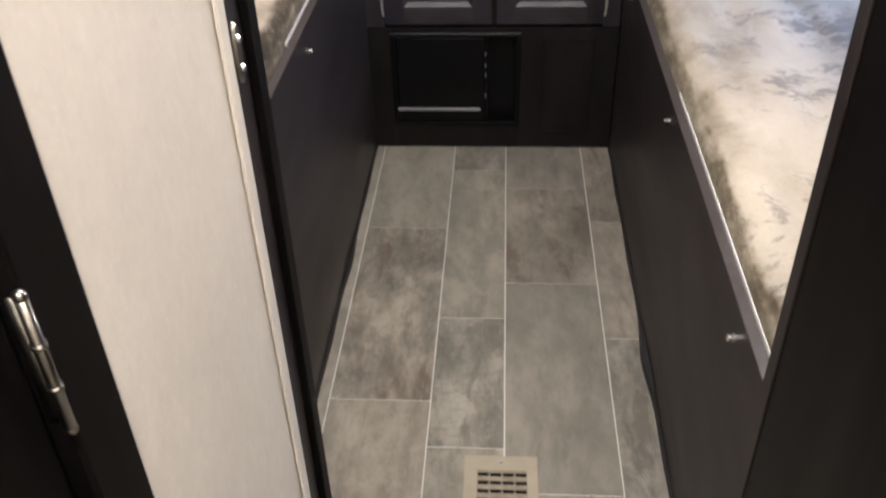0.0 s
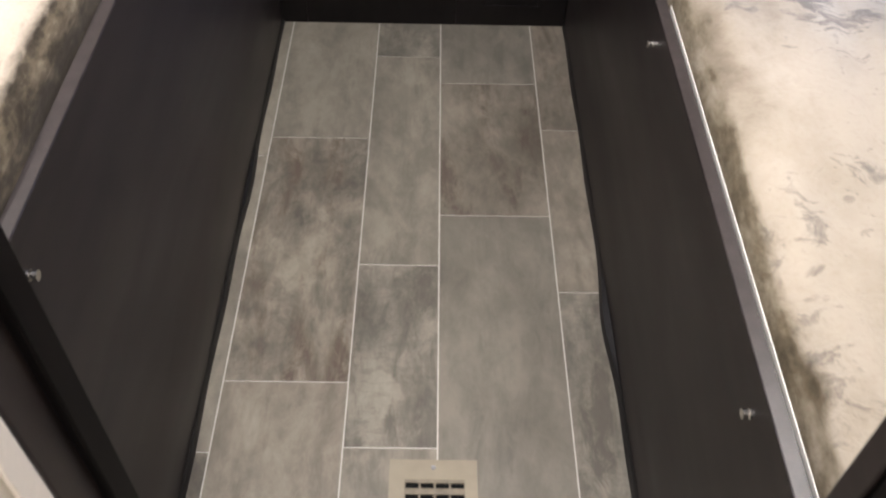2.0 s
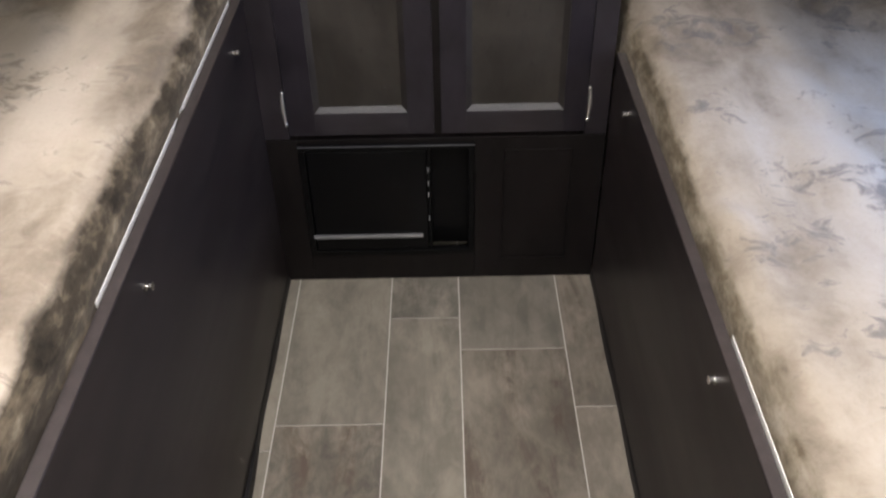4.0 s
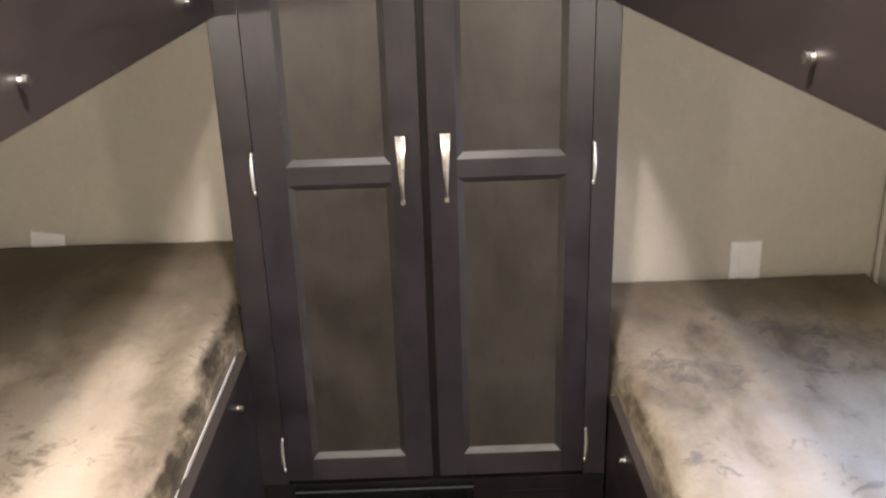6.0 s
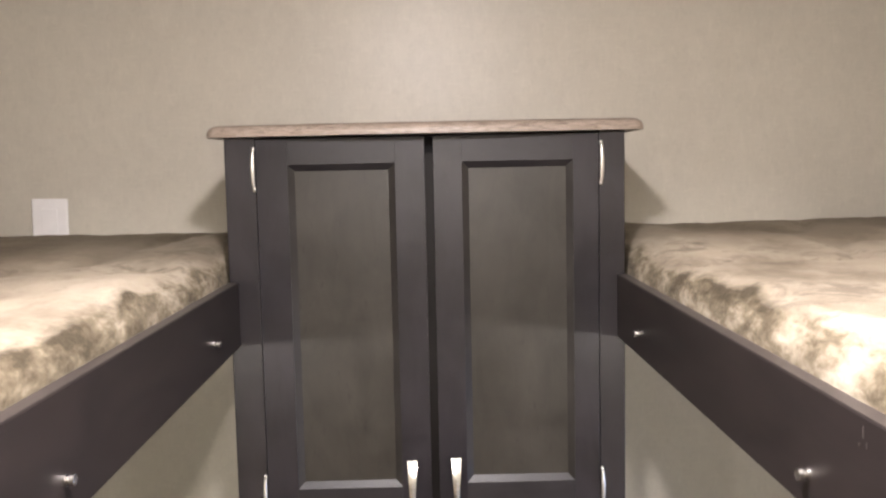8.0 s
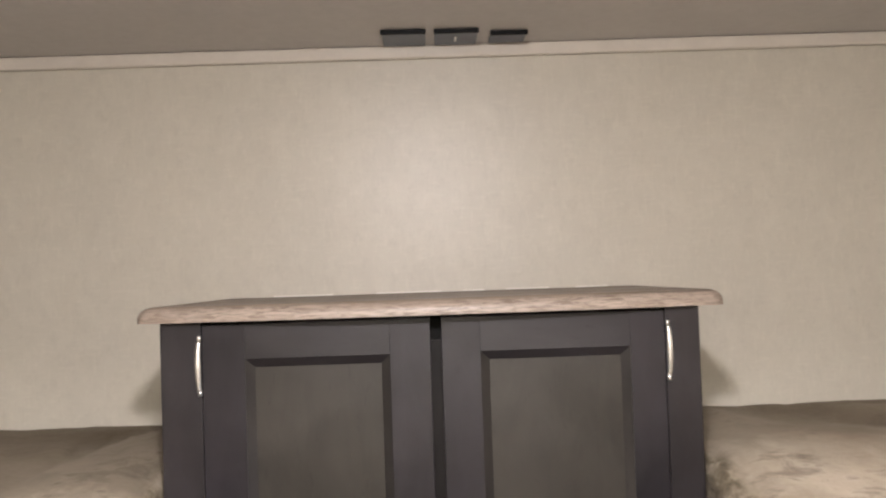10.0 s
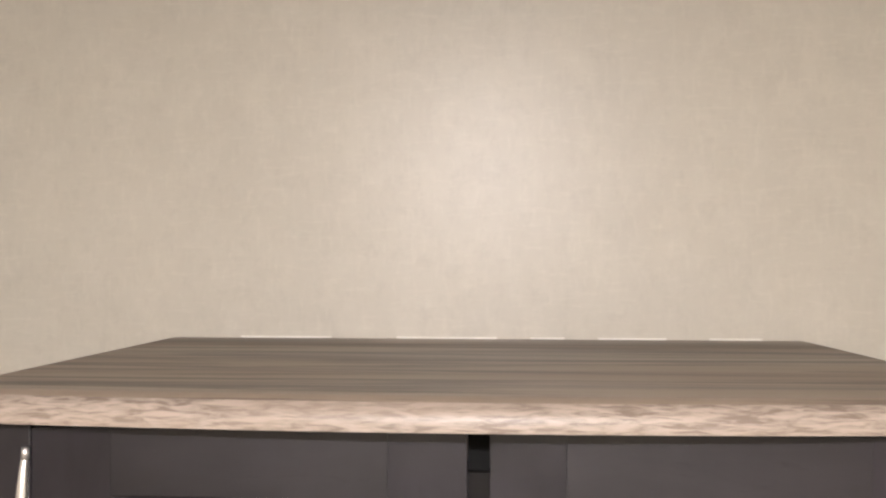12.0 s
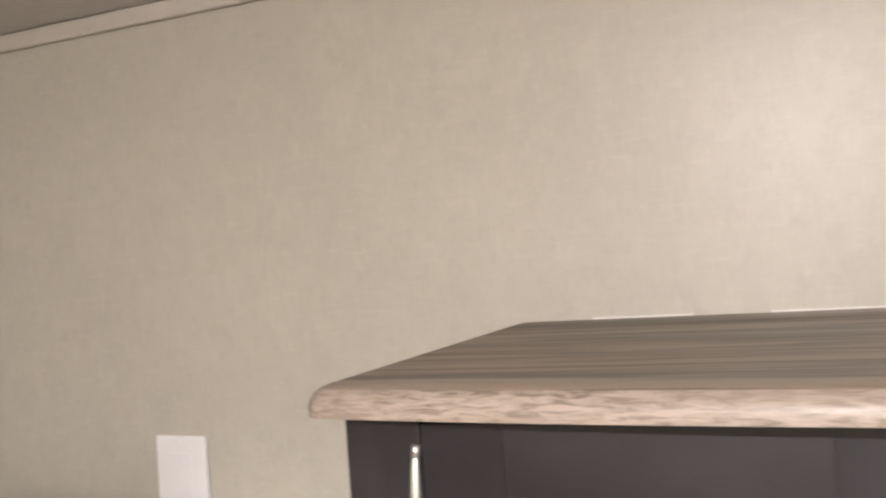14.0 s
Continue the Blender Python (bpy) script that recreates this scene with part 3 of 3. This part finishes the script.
pd = part("door", boxed(PX0 + FR + 0.002, -0.020, -0.004, 0.004, PZ0 + FR + 0.002, PZ1 - FR - 0.002, bevel=0.002), M_BLKM, power)
part("handle_bar", boxed(-0.281, -0.032, -0.011, -0.0042, 0.129, 0.1375, bevel=0.0015), M_GREYM, pd, "slim grey metal grip bar")
for z in (0.17, 0.235, 0.265, 0.30):
    part("catch", boxed(-0.0185, -0.0155, -0.002, 0.003, z, z + 0.012, bevel=0.0008), M_GREYM, power)

# wardrobe worktop with a rounded edge
bm = bmesh.new()
X0, X1, Y0, Y1, Z0, Z1 = -0.393, 0.397, -0.013, NORTH - 0.0035, 1.7262, 1.7475
R = 0.022
pts = []
for cx, cy, a0 in ((X0 + R, Y0 + R, 180), (X1 - R, Y0 + R, 270)):
    for k in range(9):
        a = radians(a0 + 90 * k / 8)
        pts.append((cx + R * math.cos(a), cy + R * math.sin(a), math.cos(a), math.sin(a)))
pts.append((X1 - 0.001, Y1, 1.0, 0.0))
pts.append((X0 + 0.003, Y1, -1.0, 0.0))
# the front edge bows out in the middle
front = [(X0 + R + (X1 - X0 - 2 * R) * k / 24, Y0, 0.0, -1.0) for k in range(1, 24)]
pts = pts[:9] + front + pts[9:]
XM = (X0 + X1) / 2
pts = [(x, 0.006 + y - 0.022 * (1 - ((x - XM) / 0.395) ** 2) if y < 0.1 else y, nx, ny) for x, y, nx, ny in pts]
prof = [(0.0, Z0), (0.0, Z0 + 0.007), (0.0014, Z0 + 0.0115), (0.0045, Z0 + 0.0155), (0.0090, Z0 + 0.0185), (0.015, Z1 - 0.0007), (0.022, Z1)]
rings = []
for inset, z in prof:
    ring = []
    for x, y, nx, ny in pts:
        yy = min(y - ny * inset, Y1)
        ring.append(bm.verts.new((x - nx * inset, yy, z)))
    rings.append(ring)
n = len(pts)
edge_faces, top_faces = [], []
for a, b in zip(rings, rings[1:]):
    for k in range(n):
        f = bm.faces.new((a[k], a[(k + 1) % n], b[(k + 1) % n], b[k]))
        edge_faces.append(f)
top_faces.append(bm.faces.new(rings[-1]))
bm.faces.new(rings[0][::-1])
bmesh.ops.recalc_face_normals(bm, faces=bm.faces)
worktop = thing("worktop", "grey-brown woodgrain laminate top with rounded bowed edge on the wardrobe", "worktop")
bm.faces.index_update()
lip_faces = {f.index for f in edge_faces if max(v.co.z for v in f.verts) < Z1 - 0.0022}
for name, material, keep_lip, label in (("top_surface", M_TOP, False, ""), ("rounded_edge", M_TOPEDGE, True, "pinkish woodgrain rounded edge")):
    piece = bm.copy()
    piece.faces.ensure_lookup_table()
    gone = [f for f in piece.faces if (f.index in lip_faces) != keep_lip]
    bmesh.ops.delete(piece, geom=gone, context="FACES")
    ob = part(name, piece, material, worktop, label)
    for p in ob.data.polygons:
        p.use_smooth = len(p.vertices) == 4
bm.free()
bm = bmesh.new()
for a, b in ((-0.29, -0.18), (-0.10, 0.02), (0.06, 0.10), (0.14, 0.22), (0.27, 0.33)):
    box_into(bm, a, b, NORTH - 0.0033, NORTH - 0.0005, Z1 - 0.001, Z1 + 0.0022, bevel=0.0006)
structure("caulk_bead", bm, M_CAULK, "thin broken bead of white caulk behind the worktop")


# ---- bunks ----
def knob(parent, x, y, z, s):
    bm = bmesh.new()
    turn = Matrix.Rotation(math.pi / 2, 4, "Y")
    cyl_into(bm, Matrix.Translation((x - s * 0.0012, y, z)) @ turn, 0.0060, 0.0060, 0.0024, 18)
    cyl_into(bm, Matrix.Translation((x - s * 0.0045, y, z)) @ turn, 0.0034, 0.0034, 0.006, 14)
    cyl_into(bm, Matrix.Translation((x - s * 0.0080, y, z)) @ turn, 0.0058, 0.0058, 0.0045, 18)
    for k in range(3):
        cyl_into(bm, Matrix.Translation((x - s * (0.0035 + 0.0018 * k), y, z)) @ turn, 0.0047, 0.0047, 0.0009, 14)
    part("knob", bm, M_CHROME, parent, "small nickel bolt head", smooth=False)


def side_board(s, x, z0, z1, y0, y1, sag=0.0):
    """Board with its inner face at x, a chamfered top, and a strip of edge band on top."""
    a, b = sorted((s * x, s * (x + 0.018)))
    bm = boxed(a, b, y0, y1, z0, z1, bevel=0.0016)
    if sag:
        for v in bm.verts:
            if v.co.z < (z0 + z1) / 2:
                v.co.z += sag * v.co.y - 0.002
    return bm


def bunk(s, upper, x, z0, z1, knobs, label):
    ob = thing("bunk_bed", label, "bunk bed", "built-in bunks")
    y0, y1 = SOUTH + 0.003, -0.003
    part("side_board", side_board(s, x, z0, z1 - 0.0012, y0, y1, 0.017 if upper and s < 0 else 0.0), M_BOARD, ob)
    a, b = sorted((s * (x + 0.0008), s * (x + 0.0172)))
    part("edge_band", boxed(a, b, y0 + 0.001, y1 - 0.001, z1 - 0.0012, z1, bevel=0.0004), M_BEDGE, ob, "scuffed grey-brown edge band")
    a, b = sorted((s * (x + 0.020), s * ((EAST if s > 0 else -WEST) - 0.002)))
    zd = z0 + 0.002 if upper else z1 - 0.16
    if upper:
        part("deck", boxed(a, b, y0, y1, zd, zd + 0.016), M_BOARD, ob)
        a2 = sorted((s * (W + 0.003), s * ((EAST if s > 0 else -WEST) - 0.002)))
        part("deck_end", boxed(a2[0], a2[1], y1 + 0.0005, NORTH - 0.014, zd, zd + 0.016), M_BOARD, ob)
    else:
        part("deck", boxed(a, b, y0, y1, zd, zd + 0.016), M_BOARD, ob)
        a2 = sorted((s * (W + 0.003), s * ((EAST if s > 0 else -WEST) - 0.002)))
        part("deck_end", boxed(a2[0], a2[1], y1 + 0.0005, NORTH - 0.014, zd, zd + 0.016), M_BOARD, ob)
        cleat = sorted((s * (x + 0.0185), s * (x + 0.05)))
        part("bearer", boxed(cleat[0], cleat[1], y0, y1, zd - 0.05, zd - 0.001), M_BOARD, ob)
        legx = sorted((s * (EAST - 0.06), s * (EAST - 0.02)))
        part("wall_bearer", boxed(legx[0], legx[1], y0, NORTH - 0.014, 0.0, zd - 0.001), M_BOARD, ob)
    for y, z in knobs:
        knob(ob, s * x, y, z, s)
    return ob


UP0, UP1 = 1.350, 1.4655
up_knobs = ((-0.182, 1.389), (-0.835, 1.383), (-1.48, 1.380))
up_knobs_w = ((-0.196, 1.390), (-0.785, 1.377), (-1.43, 1.372))
bunk(1, True, 0.345, UP0, UP1, up_knobs, "upper bunk with a chipped dark espresso side board")
bunk(-1, True, 0.343, UP0, UP1, up_knobs_w, "upper bunk with espresso side board above the taller bunk")
low_r = bunk(1, False, 0.362, 0.0, 0.576, ((-0.165, 0.532), (-0.831, 0.532), (-1.469, 0.531)), "lower bunk box with plain espresso board down to the floor")
low_l = bunk(-1, False, 0.356, 0.0, 0.705, ((-0.134, 0.655), (-0.769, 0.653), (-1.40, 0.653)), "taller lower bunk box with espresso board down to the floor")


def wavy_strip(parent, s, x, bulge_y, bulge, name="kick_strip"):
    """Black rubber strip at the foot of a board, standing off it in places."""
    bm = bmesh.new()
    n = 60
    rows = []
    for k in range(n + 1):
        y = -0.004 + (SOUTH + 0.006) * k / n
        off = 0.0025 + bulge * math.exp(-((y - bulge_y) / 0.10) ** 2) + 0.0012 * math.sin(y * 19.0)
        rows.append([bm.verts.new((s * (x - dx), y, z)) for dx, z in ((0.0006, 0.0005), (off + 0.003, 0.0005), (off, 0.016), (0.0006, 0.020))])
    for a, b in zip(rows, rows[1:]):
        for k in range(4):
            bm.faces.new((a[k], a[(k + 1) % 4], b[(k + 1) % 4], b[k]))
    bm.faces.new(rows[0])
    bm.faces.new(rows[-1][::-1])
    part(name, bm, M_RUBBER, parent, "thin black rubber strip, loose in places")


wavy_strip(low_r, 1, 0.362, -0.97, 0.009)
wavy_strip(low_l, -1, 0.356, -0.62, 0.004)

# lip between the lower boards and their mattresses; white paints its glint over the lit spans
for s, x, z, spans, ob in ((1, 0.3815, 0.579, ((-1.60, -0.80),), low_r), (-1, 0.3755, 0.708, ((-0.86, -0.03),), low_l)):
    for y0, y1 in spans:
        a, b = sorted((s * x, s * (x + 0.0013)))
        part("lip", boxed(a, b, y0, y1, z - 0.03, z + 0.0008, bevel=0.0004), M_CAULK, ob, "thin lip with its bright glint painted white")
# chipped spots on the upper board near the doorway
bm = bmesh.new()
for y, z, h in ((-0.935, 1.456, 0.009), (-0.941, 1.445, 0.005), (-0.929, 1.442, 0.003)):
    box_into(bm, 0.3443, 0.3452, y - 0.0010, y + 0.0010, z - h, z, bevel=0.0003)
part("chipped_spot", bm, M_BEDGE, [o for o in scene.objects if o.name == "bunk_bed"][0], "pale chips in the board's finish")


def mattress(s, x0, x1, top, bottom, seed, label, material, side_material, rise=0.022):
    """Soft slab with rounded rims, slack folds and puckered sides. It rises a little towards the rear wall."""
    y0, y1 = SOUTH + 0.012, NORTH - 0.016
    nx, ny = 46, 110
    rim = 0.060
    bm = bmesh.new()

    def unit(i, n):
        c = math.cos(math.pi * i / n)
        return 0.5 - 0.5 * c * (0.55 + 0.45 * abs(c))

    xs = [x0 + (x1 - x0) * unit(i, nx) for i in range(nx + 1)]
    ys = [y0 + (y1 - y0) * unit(j, ny) for j in range(ny + 1)]

    def wob(x, y, f, k=0.0):
        return noise.noise(Vector((x * f + seed * 7.3, y * f - seed * 3.1, k)))

    grid = []
    for y in ys:
        row = []
        for x in xs:
            d = min(x - x0, x1 - x, y - y0, y1 - y)
            dd = max(0.0, min(rim, d))
            z = top - (rim - math.sqrt(max(0.0, rim * rim - (rim - dd) ** 2))) * 0.85
            fade = min(1.0, d / 0.10)
            back = 0.2 + 0.8 * min(1.0, (y1 - y) / 0.16)
            z += rise * max(0.0, (y + 0.1) / (y1 + 0.1)) + 0.010 * back * wob(x, y, 2.3) * (0.3 + 0.7 * fade)
            z += 0.0045 * back * wob(x, y, 9.0, 2.0) + 0.0022 * wob(x, y, 30.0, 5.0)
            # a few long slack creases, and tufts that stand up along the rim
            z -= 0.014 * max(0.0, 1 - 7 * abs(wob(x * 1.6 + y * 0.5, y * 0.9 - x * 0.4, 2.4, 7.0))) * fade * back
            z += 0.011 * wob(x, y, 17.0, 11.0) * max(0.0, 1 - abs(x - x0 - 0.035) / 0.05) * min(1.0, d / 0.03)
            out = 0.006 * wob(x, y, 7.0, 9.0) * (1 - fade)
            sx = -out if x - x0 <= x1 - x else out
            row.append(bm.verts.new((s * (x + sx * (1 if d < rim and d in (x - x0, x1 - x) else 0)), y, z)))
        grid.append(row)
    for a, b in zip(grid, grid[1:]):
        for i in range(nx):
            bm.faces.new((a[i], a[i + 1], b[i + 1], b[i]))
    grid_pts = [[tuple(v.co) for v in row] for row in grid]
    ob = thing("mattress", label, "mattress", "bunk mattresses")
    part("top_panel", bm, material, ob, smooth=True)
    pts = [grid_pts[0][i] for i in range(nx)] + [grid_pts[j][nx] for j in range(ny)]
    pts += [grid_pts[ny][i] for i in range(nx, 0, -1)] + [grid_pts[j][0] for j in range(ny, 0, -1)]
    bm = bmesh.new()
    prev = [bm.verts.new(p) for p in pts]
    steps = 8
    for k in range(1, steps + 1):
        cur = []
        for px, py, pz in pts:
            u = k / steps
            z = pz + (bottom - pz) * u
            x, y = abs(px), py
            o = 0.006 * math.sin(math.pi * u) + 0.009 * wob(x + y, z * 3, 14.0, 3.0) * math.sin(math.pi * u)
            side = -1 if abs(x - x0) < 0.02 else (1 if abs(x - x1) < 0.02 else 0)
            cur.append(bm.verts.new((s * (x + side * max(-0.006, min(0.005, o))), y, z)))
        m = len(pts)
        for i in range(m):
            bm.faces.new((prev[i], prev[(i + 1) % m], cur[(i + 1) % m], cur[i]))
        prev = cur
    bm.faces.new(prev)
    part("border", bm, side_material, ob, "crushed plush border", smooth=True)
    return ob


EX, WX = EAST - 0.016, -WEST - 0.016
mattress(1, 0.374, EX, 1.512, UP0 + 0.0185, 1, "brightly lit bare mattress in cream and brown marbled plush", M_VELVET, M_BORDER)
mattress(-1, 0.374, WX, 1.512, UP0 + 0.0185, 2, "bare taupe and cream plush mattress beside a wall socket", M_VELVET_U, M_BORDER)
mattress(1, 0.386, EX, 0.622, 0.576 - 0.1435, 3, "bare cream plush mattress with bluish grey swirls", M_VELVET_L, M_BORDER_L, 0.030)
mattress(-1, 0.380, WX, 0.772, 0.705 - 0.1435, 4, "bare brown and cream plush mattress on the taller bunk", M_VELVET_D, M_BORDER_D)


# ---- sockets ----
def socket(x0, z1, w, h, tilt, label):
    ob = thing("wall_socket", label, "wall socket", "wall sockets", at=(x0 + w / 2, NORTH - 0.0005, z1 - h / 2))
    ob.rotation_euler = (0, radians(tilt), 0)
    part("cover_plate", boxed(-w / 2, w / 2, -0.009, 0.0, -h / 2, h / 2, bevel=0.004, seg=3), M_WHITE, ob)
    part("insert", boxed(-w * 0.22, w * 0.22, -0.0115, -0.0092, -h * 0.30, h * 0.30, bevel=0.001), M_WHITE, ob)
    for dz in (-h * 0.42, h * 0.42):
        bm = bmesh.new()
        cyl_into(bm, Matrix.Translation((0, -0.0098, dz)) @ Matrix.Rotation(math.pi / 2, 4, "X"), 0.003, 0.0025, 0.0014, 10)
        part("screw", bm, M_WHITE, ob)


socket(-0.914, 1.612, 0.083, 0.118, 1.0, "white plastic wall socket above the upper bunk's mattress")
socket(0.748, 0.724, 0.078, 0.118, -1.0, "white plastic wall socket half hidden behind the lower mattress")
socket(-0.962, 0.810, 0.083, 0.118, 9.0, "white plastic wall socket with only its top above the mattress")

# ---- ceiling ----
for x0, x1, y0, y1, sh in ((-0.071, 0.006, 0.353, 0.450, 0.0), (0.022, 0.099, 0.355, 0.450, 0.0), (0.122, 0.187, 0.376, 0.446, 0.010)):
    ob = thing("ceiling_vent", "small slate-grey louvre set in the ceiling by the rear wall", "ceiling vent", "ceiling vents")
    bm = bmesh.new()
    box_into(bm, x0, x1, y0, y1, CEIL - 0.004, CEIL - 0.0005, bevel=0.001)
    part("cover", bm, M_SLATE, ob)
    # black strip for the shaded near edge of the vent's recess
    part("front_lip", boxed(x0 - 0.001, x1 + 0.001, y0 - 0.004, y0, CEIL - 0.009, CEIL - 0.0005, bevel=0.001), M_BLKM, ob)
bm = boxed(0.058, 0.062, 0.392, 0.418, CEIL - 0.0065, CEIL - 0.0042, bevel=0.0008)
part("tab", bm, M_WHITE, [o for o in scene.objects if o.name.startswith("ceiling_vent")][1])


def ceiling_light(x, y):
    ob = thing("ceiling_light", "round white ceiling light with a glowing warm diffuser", "ceiling light", "ceiling lights")
    bm = bmesh.new()
    cyl_into(bm, Matrix.Translation((x, y, CEIL - 0.011)), 0.072, 0.085, 0.022, 40)
    part("housing", bm, M_WHITE, ob)
    bm = bmesh.new()
    cyl_into(bm, Matrix.Translation((x, y, CEIL - 0.025)), 0.055, 0.066, 0.006, 40)
    part("diffuser", bm, M_LAMP, ob)


ceiling_light(*ROOM_LAMP)
ceiling_light(*HALL_LAMP)
for x, y in BUNK_LAMPS:
    ob = thing("bunk_light", "small round bunk light under the upper deck", "bunk light", "bunk lights")
    bm = bmesh.new()
    cyl_into(bm, Matrix.Translation((x, y, UP0 - 0.0045)), 0.030, 0.034, 0.012, 28)
    part("housing", bm, M_WHITE, ob)
    bm = bmesh.new()
    cyl_into(bm, Matrix.Translation((x, y, UP0 - 0.0120)), 0.024, 0.027, 0.003, 28)
    part("diffuser", bm, M_LAMP, ob)

# ---- floor register ----
reg = thing("floor_register", "almond plastic floor register with four columns of slots", "floor register")
RX0, RX1, RY0, RY1 = -0.031, 0.111, -1.489, -1.239
SX0, SX1, SY0, SY1 = -0.006, 0.091, -1.454, -1.274
bm = bmesh.new()
for b in ((RX0, RX1, SY1, RY1), (RX0, RX1, RY0, SY0), (RX0, SX0, SY0, SY1), (SX1, RX1, SY0, SY1)):
    box_into(bm, *b, 0.0005, 0.006)
bmesh.ops.remove_doubles(bm, verts=bm.verts, dist=0.00001)
part("frame", bm, M_REG, reg)
bm = bmesh.new()
box_into(bm, RX0 - 0.0012, RX1 + 0.0012, RY0 - 0.0012, RY0 + 0.001, 0.0, 0.0035, bevel=0.0008)
part("rim", bm, M_REG, reg)
# no duct is cut; a flat black plate paints the darkness below
part("duct", boxed(SX0, SX1, SY0, SY1, 0.0005, 0.0015), M_BLACK, reg, "black plate for the shade below the slots")
rows, cols = 9, 4
ph, pw = (SY1 - SY0) / rows, (SX1 - SX0) / cols
for k in range(rows + 1):
    y = SY0 + k * ph
    th = 0.0058 if k >= 5 else 0.0032
    part("slat", boxed(SX0, SX1, y - th, y + th * 0.9, 0.0022, 0.0056, bevel=0.0006), M_SLAT, reg)
for k in range(cols + 1):
    x = SX0 + k * pw
    part("rib", boxed(x - 0.0016, x + 0.0016, SY0, SY1, 0.0020, 0.0059), M_SLAT, reg)
part("damper", boxed(SX0 + 0.004, SX0 + 0.062, SY0 + 0.024, SY0 + 0.028, 0.0016, 0.0021), M_ALU, reg, "bright metal damper blade")
part("damper", boxed(SX0 + 0.05, SX1 - 0.003, SY0 + 0.003, SY0 + 0.085, 0.0016, 0.0019), M_RUST, reg, "dull brown damper blade")
for y in (RY1 - 0.014, RY0 + 0.014):
    bm = bmesh.new()
    cyl_into(bm, Matrix.Translation(((RX0 + RX1) / 2, y, 0.0068)), 0.0042, 0.0032, 0.0016, 12)
    box_into(bm, (RX0 + RX1) / 2 - 0.003, (RX0 + RX1) / 2 + 0.003, y - 0.0004, y + 0.0004, 0.0075, 0.0079)
    part("screw", bm, M_GREYM, reg)

# ---- floor planks, laid last ----
plank_floor = scene.objects["floor"]
GAP = 0.0012
COLUMNS = (
    (-0.420, -0.3275, (0.46, -0.507, -1.227, -1.94, -2.64, -3.29), (1, 1, 0, 1, 1)),
    (-0.3275, -0.1100, (0.46, -0.445, -1.088, -1.73, -2.37, -3.0, -3.29), (1, 0, 4, 2, 1, 0)),
    (-0.1100, 0.0465, (0.46, -0.140, -0.816, -1.215, -1.87, -2.5, -3.29), (3, 1, 3, 1, 0, 1)),
    (0.0465, 0.2735, (0.46, -0.242, -0.679, -1.324, -1.96, -2.6, -3.29), (5, 2, 5, 3, 1, 2)),
    (0.2735, 0.440, (0.46, -0.408, -0.879, -1.497, -2.1, -2.75, -3.29), (2, 4, 3, 0, 1, 0)),
)
for x0, x1, cuts, kinds in COLUMNS:
    for a, b, kind in zip(cuts, cuts[1:], kinds):
        part("plank", boxed(x0 + GAP, x1 - GAP, b + GAP, a - GAP, -0.0007, 0.0003), M_PLK[kind], plank_floor)
